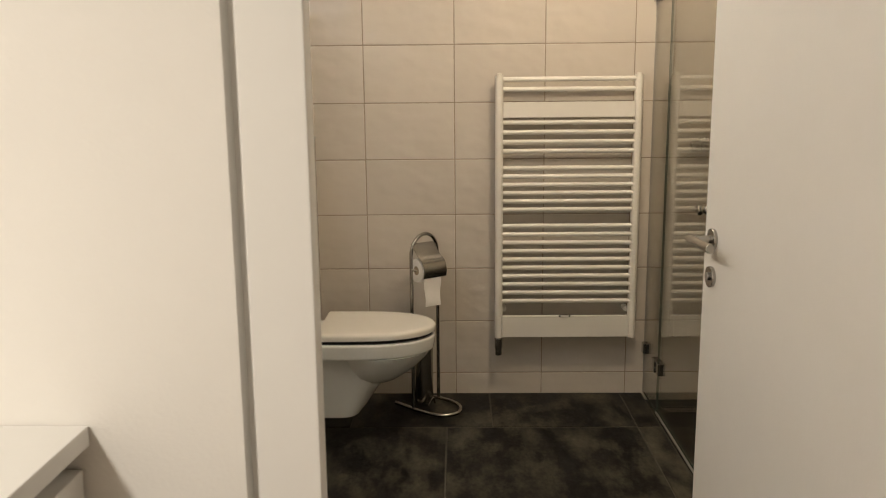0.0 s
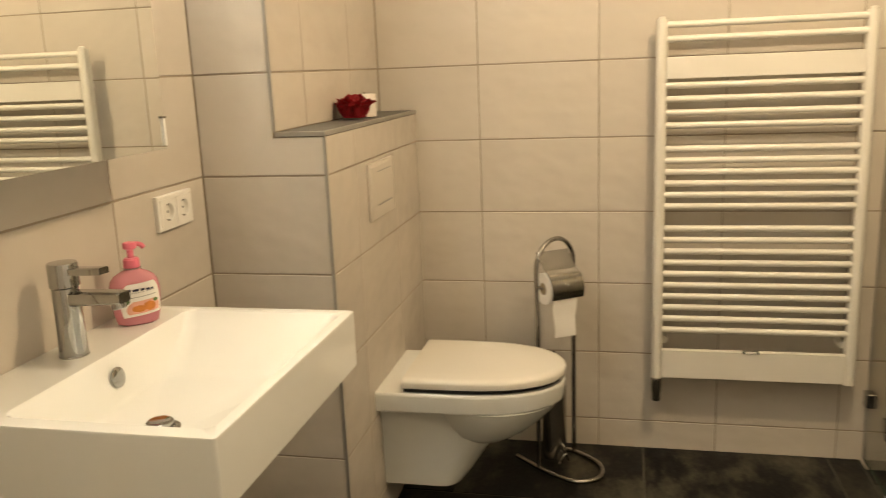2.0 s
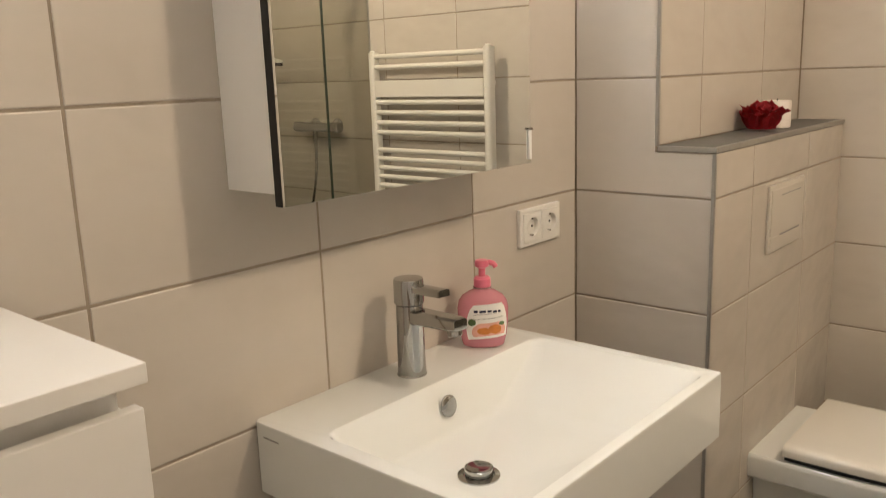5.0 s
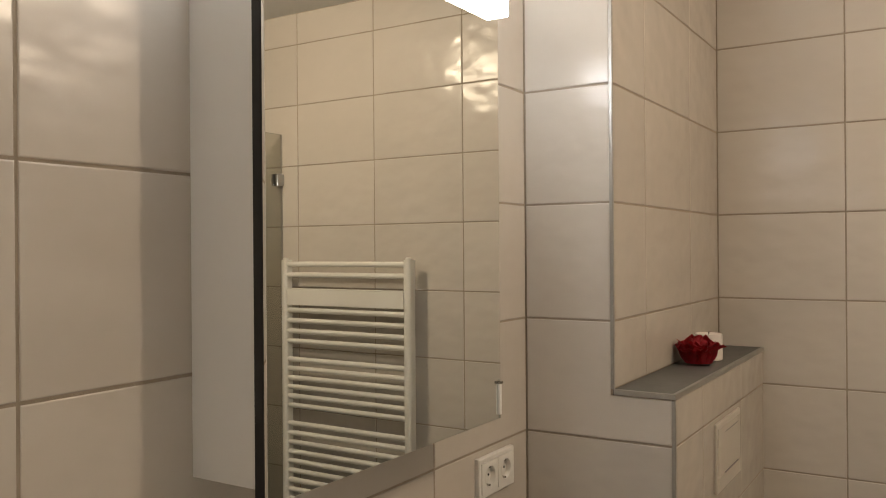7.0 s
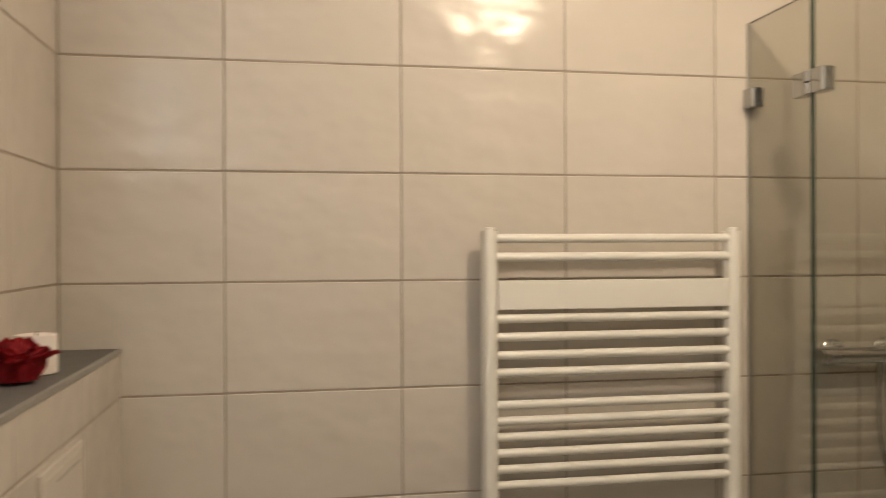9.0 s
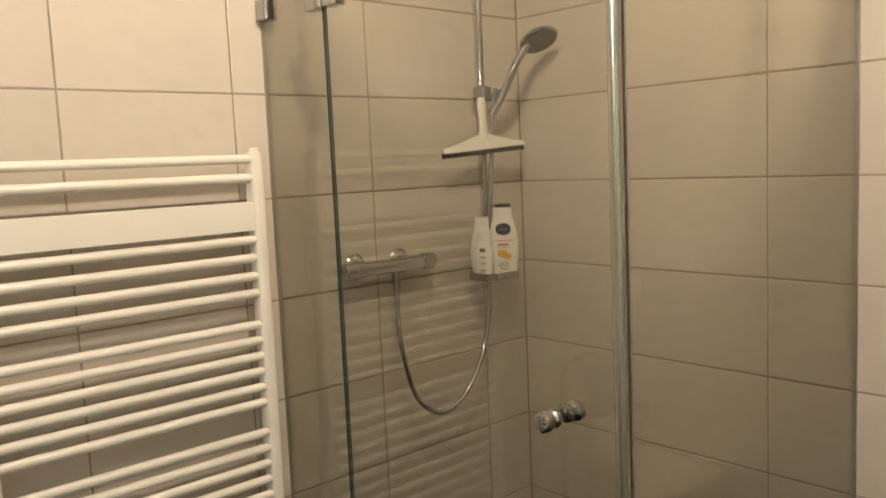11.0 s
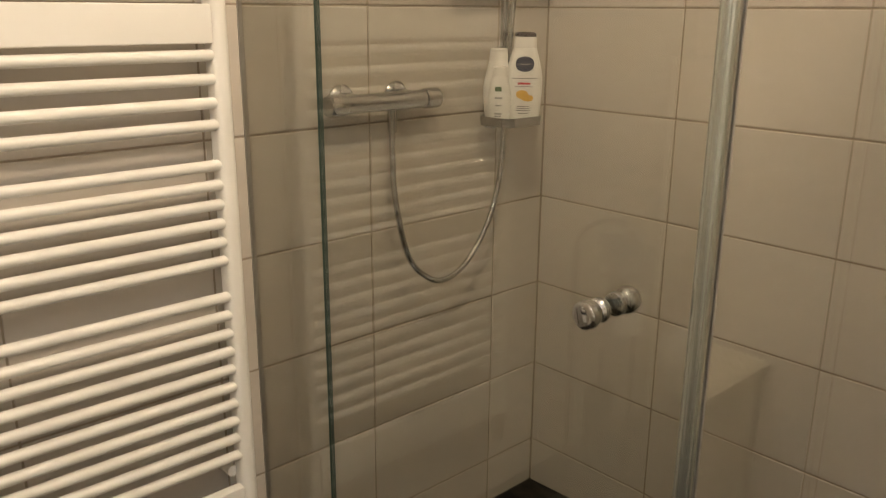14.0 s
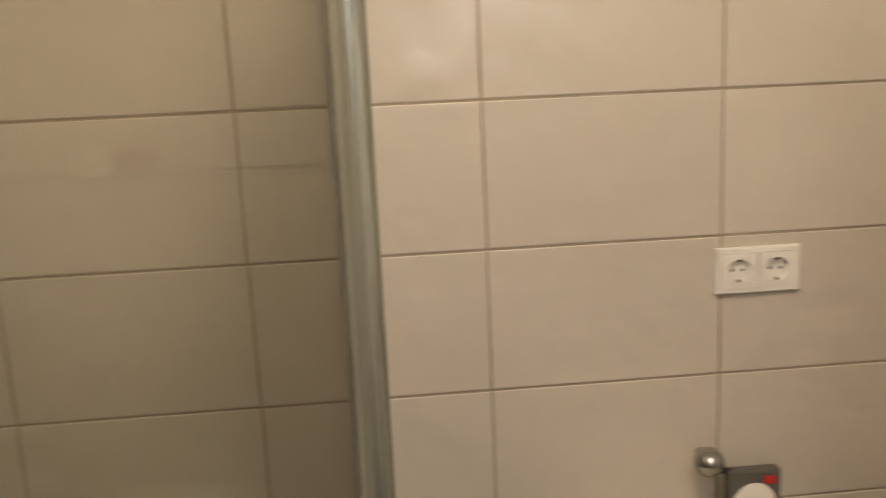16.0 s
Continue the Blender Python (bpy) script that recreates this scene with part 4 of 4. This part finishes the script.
part("grip", loft([[(0.014 * w * math.cos(a), 0.009 * math.sin(a), z) for a in [2 * math.pi * k / 14 for k in range(14)]] for z, w in ((0.03, 1.6), (0.05, 1.05), (0.09, 0.9), (0.125, 1.15), (0.14, 0.95), (0.146, 0.5))]), PLASTIC, squeegee)

# ---- bottles on the soap dish ----


def lotion(at, rz, k, label, plain=False):
    b = thing("lotion_bottle", label, "bottle", at, "bottles on the soap dish", rz=rz)
    body = ((0, 0.029, 0.017), (0.003, 0.033, 0.0200), (0.03, 0.0365, 0.0212), (0.065, 0.0395, 0.0220), (0.095, 0.0395, 0.0220), (0.120, 0.0360, 0.0210), (0.142, 0.0310, 0.0195), (0.156, 0.0265, 0.0180), (0.162, 0.0250, 0.0175), (0.1640, 0.0235, 0.0168), (0.1655, 0.0250, 0.0175), (0.186, 0.0240, 0.0170), (0.188, 0.0225, 0.016))
    part("bottle", loft([oval(a * k * 1.05, d * k * 1.05, z * k, 28, 0.88) for z, a, d in body]), PLASTIC, b, "white plastic bottle")
    part("cap", loft([oval(a * k, c * k, z * k, 24, 0.9) for z, a, c in ((0.188, 0.0235, 0.0170), (0.190, 0.0245, 0.0175), (0.195, 0.0240, 0.0170), (0.1985, 0.0190, 0.0130))]), PLASTIC if plain else CAPBROWN, b, "bottle cap")
    ka, kb = 0.0416 * k, 0.0232 * k
    if plain:
        for u0, u1, z0, z1, mt in ((-16, 10, 0.112, 0.128, GREEN), (-18, 14, 0.086, 0.092, GREY), (-14, 12, 0.060, 0.064, GREY), (-18, 14, 0.030, 0.036, GREY), (-18, 10, 0.022, 0.026, GREY)):
            wrap(b, "print", mt, u0, u1, z0 * k, z1 * k, 0.0010, ka, kb, p=0.88)
        return b
    lo2 = wrap(b, "emblem", NAVY, -30, 30, 0.112 * k, 0.146 * k, 0.0010, 0.0375 * k, 0.0222 * k, shape=round_off, rows=15, p=0.88)
    tagged(lo2, "round dark blue emblem")
    wrap(lo2, "print", GREY, -15, 15, 0.1275 * k, 0.1300 * k, 0.0015, 0.0375 * k, 0.0222 * k, p=0.88)
    for u0, u1, z0, z1, mt in ((-40, 40, 0.0965, 0.0985, GREY), (-18, 16, 0.0840, 0.0885, REDMARK), (-26, 24, 0.0785, 0.0800, GREY), (-18, 14, 0.0340, 0.0360, GREY), (-20, 16, 0.0295, 0.0315, GREY), (-22, 18, 0.0250, 0.0270, GREY), (-14, 10, 0.0180, 0.0210, GREY)):
        wrap(b, "print", mt, u0, u1, z0 * k, z1 * k, 0.0012, ka, kb, p=0.88)
    wrap(b, "print", YELLOW, -22, 10, 0.052 * k, 0.072 * k, 0.0012, ka, kb, shape=round_off, rows=9, p=0.88)
    wrap(b, "print", YELLOW, -6, 26, 0.046 * k, 0.062 * k, 0.0016, ka, kb, shape=round_off, rows=9, p=0.88)


CAPBROWN = material("dark_cap", (0.035, 0.022, 0.020), 0.35, vary=0.1, scale=40)
lotion((1.966, 2.888, 1.0855), -46, 1.05, "white lotion bottle with dark cap and yellow print")
lotion((1.925, 2.934, 1.0855), -50, 0.86, "smaller white lotion bottle with faint print", True)
lotion((1.900, 2.905, 1.0855), -52, 0.66, "small white lotion bottle with green print", True)

# ---- wall-mounted holder below the socket ----
hold = thing("wall_holder", "chrome ball and dark framed holder on the tiles", "wall holder", (XR, 1.422, 0.705))
part("ball", lathe([(0.005, -0.027), (0.016, -0.022), (0.025, -0.010), (0.0275, 0.0), (0.025, 0.010), (0.016, 0.022), (0.005, 0.027)], (-0.045, 0, 0), (-1, 0, 0), 24), CHROME, hold)
part("stem", rod((-0.002, 0, 0), (-0.045, 0, 0), 0.009, 14), CHROME, hold)
part("arm", tube([(-0.045, -0.012, -0.014), (-0.05, -0.05, -0.024), (-0.05, -0.12, -0.024)], 0.006, 10), DARK, hold)
fr = part("frame", box((-0.062, -0.125, -0.14), (-0.036, -0.030, -0.016), 0.004), material("dark_grey_plastic", (0.10, 0.095, 0.085), 0.4, vary=0.1), hold, "dark grey holder frame")
part("dial", disc((-0.062, -0.075, -0.075), (-1, 0, 0), 0.038, 0.006, 26), LABEL, fr, "round white dial")
part("mark", box((-0.066, -0.112, -0.040), (-0.061, -0.092, -0.026), 0.001), REDMARK, fr, "small red mark")

# ---- laundry hamper ----
hamper = thing("laundry_hamper", "white woven laundry hamper with lid against the tiles", "laundry hamper", (1.80, 1.25, 0))
HD, HWD, HH = XR - 1.80 - 0.012, 0.41, 0.592
part("liner", box((0.012, 0.012, 0.01), (HD - 0.012, HWD - 0.012, HH - 0.03)), WICKER, hamper)


def weave(origin, u, v, w, h, n, name):
    """Woven strands over upright stakes, one joined mesh."""
    u, v, n = Vector(u), Vector(v), Vector(n)
    bm = bmesh.new()
    step, pitch = 0.0105, 0.013
    cols = max(2, int(w / pitch))
    for r in range(int(h / step)):
        z = (r + 0.5) * step
        prev = None
        for c in range(cols * 2 + 1):
            s = c * w / (cols * 2)
            off = 0.0032 * (1 if (c // 1 + r) % 2 else -0.2) if c % 2 == 0 else 0.0018
            q = Vector(origin) + u * s + v * z + n * off
            a = [bm.verts.new(q + v * dz + n * dn) for dz, dn in ((-0.0052, 0), (0, 0.0026), (0.0052, 0))]
            if prev:
                for k in range(2):
                    bm.faces.new((prev[k], a[k], a[k + 1], prev[k + 1]))
            prev = a
    return tagged(part(name, bm, WICKER, hamper, smooth=60), kind="stuff")


weave((0.006, 0.0, 0.01), (0, 0, 1), (0, 1, 0), HH - 0.045, HWD, (-1, 0, 0), "woven_front")
weave((0, HWD - 0.006, 0.01), (0, 0, 1), (1, 0, 0), HH - 0.045, HD, (0, 1, 0), "woven_side")
weave((0.0, 0.006, 0.01), (0, 0, 1), (1, 0, 0), HH - 0.045, HD, (0, -1, 0), "woven_side")
lid = part("lid", box((-0.008, -0.004, HH - 0.030), (HD, HWD + 0.006, HH - 0.006), 0.004), WICKER, hamper, "woven lid")
bm = bmesh.new()
for r in range(43):
    for c in range(17):
        x, y = 0.0 + c * 0.0215, 0.004 + r * 0.0095
        box((x - 0.004 + (r % 2) * 0.0105, y, HH - 0.008), (x + 0.0135 + (r % 2) * 0.0105, y + 0.0075, HH - 0.0025 + 0.001 * (c % 2)), bm=bm)
tagged(part("lid_weave", bm, WICKER, lid), kind="stuff")

# ---- wall and floor tiles ----
COLS_B = [-0.35, 0.0, 0.4, 0.799, 1.190, 1.586, 1.991, XR]
lay(wall_back, (0, YB, 0), (1, 0, 0), (0, 0, 1), COLS_B, ROWS_Z, TILE)
COLS_L = [YF, 0.532, 0.931, 1.319, 1.716, YP]
lay(wall_left, (XL, 0, 0), (0, 1, 0), (0, 0, 1), COLS_L, ROWS_Z, TILE)
COLS_R = [0.0, 0.401, 0.805, 1.204, 1.613, 2.015, 2.417, YB - YF]
lay(wall_right, (XR, YB, 0), (0, -1, 0), (0, 0, 1), COLS_R, ROWS_Z, TILE)
low_rows = [z for z in ROWS_Z if z < 1.15] + [1.1965]
up_rows = [ZLEDGE] + [z for z in ROWS_Z if z > 1.3]
lay(pier_lower, (XL, YP, 0), (1, 0, 0), (0, 0, 1), [0.0, XQ - XL - 0.005], low_rows[:-1], TILE)
lay(pier_upper, (XL, YP, 0), (1, 0, 0), (0, 0, 1), [0.0, XU - XL - 0.005], up_rows[1:], TILE)


def cut_tile(parent):
    """The tile that is cut to an L round the end of the ledge."""
    def ring(i, y):
        x0, x1, x2 = XL + 0.0015 + i, XU - 0.0065 - i, XQ - 0.0065 - i
        z0, z1, z2 = 1.1015 + i, 1.1945 - i, 1.3485 - i
        return [(x0, y, z0), (x2, y, z0), (x2, y, z1), (x1, y, z1), (x1, y, z2), (x0, y, z2)]
    part("tile", loft([ring(0, YP + 0.006), ring(0, YP + 0.003), ring(0.001, YP + 0.001), ring(0.003, YP)], None, False), TILE, parent, smooth=60)


cut_tile(pier_upper)
COLS_P = [YP + 0.005, 2.316, 2.700, YB]
lay(pier_lower, (XQ, 0, 0), (0, 1, 0), (0, 0, 1), COLS_P, low_rows, TILE)
lay(pier_upper, (XU, 0, 0), (0, 1, 0), (0, 0, 1), COLS_P, up_rows, TILE)
# floor: large slate-look tiles, cut rows at the back
lay(floor, (0, 0, 0), (1, 0, 0), (0, 1, 0), [XL, -0.05, 0.555, 1.165, 1.266], [2.592, YB], SLATE, 0.004)
lay(floor, (0, 0, 0), (1, 0, 0), (0, 1, 0), [XL, -0.445, 0.36, 1.165, 1.266], [YF - 0.05, 0.99, 1.79, 2.592], SLATE, 0.004)
lay(floor_side, (0, 0, 0), (1, 0, 0), (0, 1, 0), [1.27, 1.71, XR], [YF, 0.99, 1.79, 1.980], SLATE, 0.004)
lay(shower_floor, (0, 0, 0), (1, 0, 0), (0, 1, 0), [0.004, 0.442, XR - 1.268], [0.0, 0.572, 0.826], SLATE, 0.004)
lay(shower_floor, (0, 0, 0), (1, 0, 0), (0, 1, 0), [0.004, 0.455, XR - 1.268], [0.902, 1.014], SLATE, 0.004)
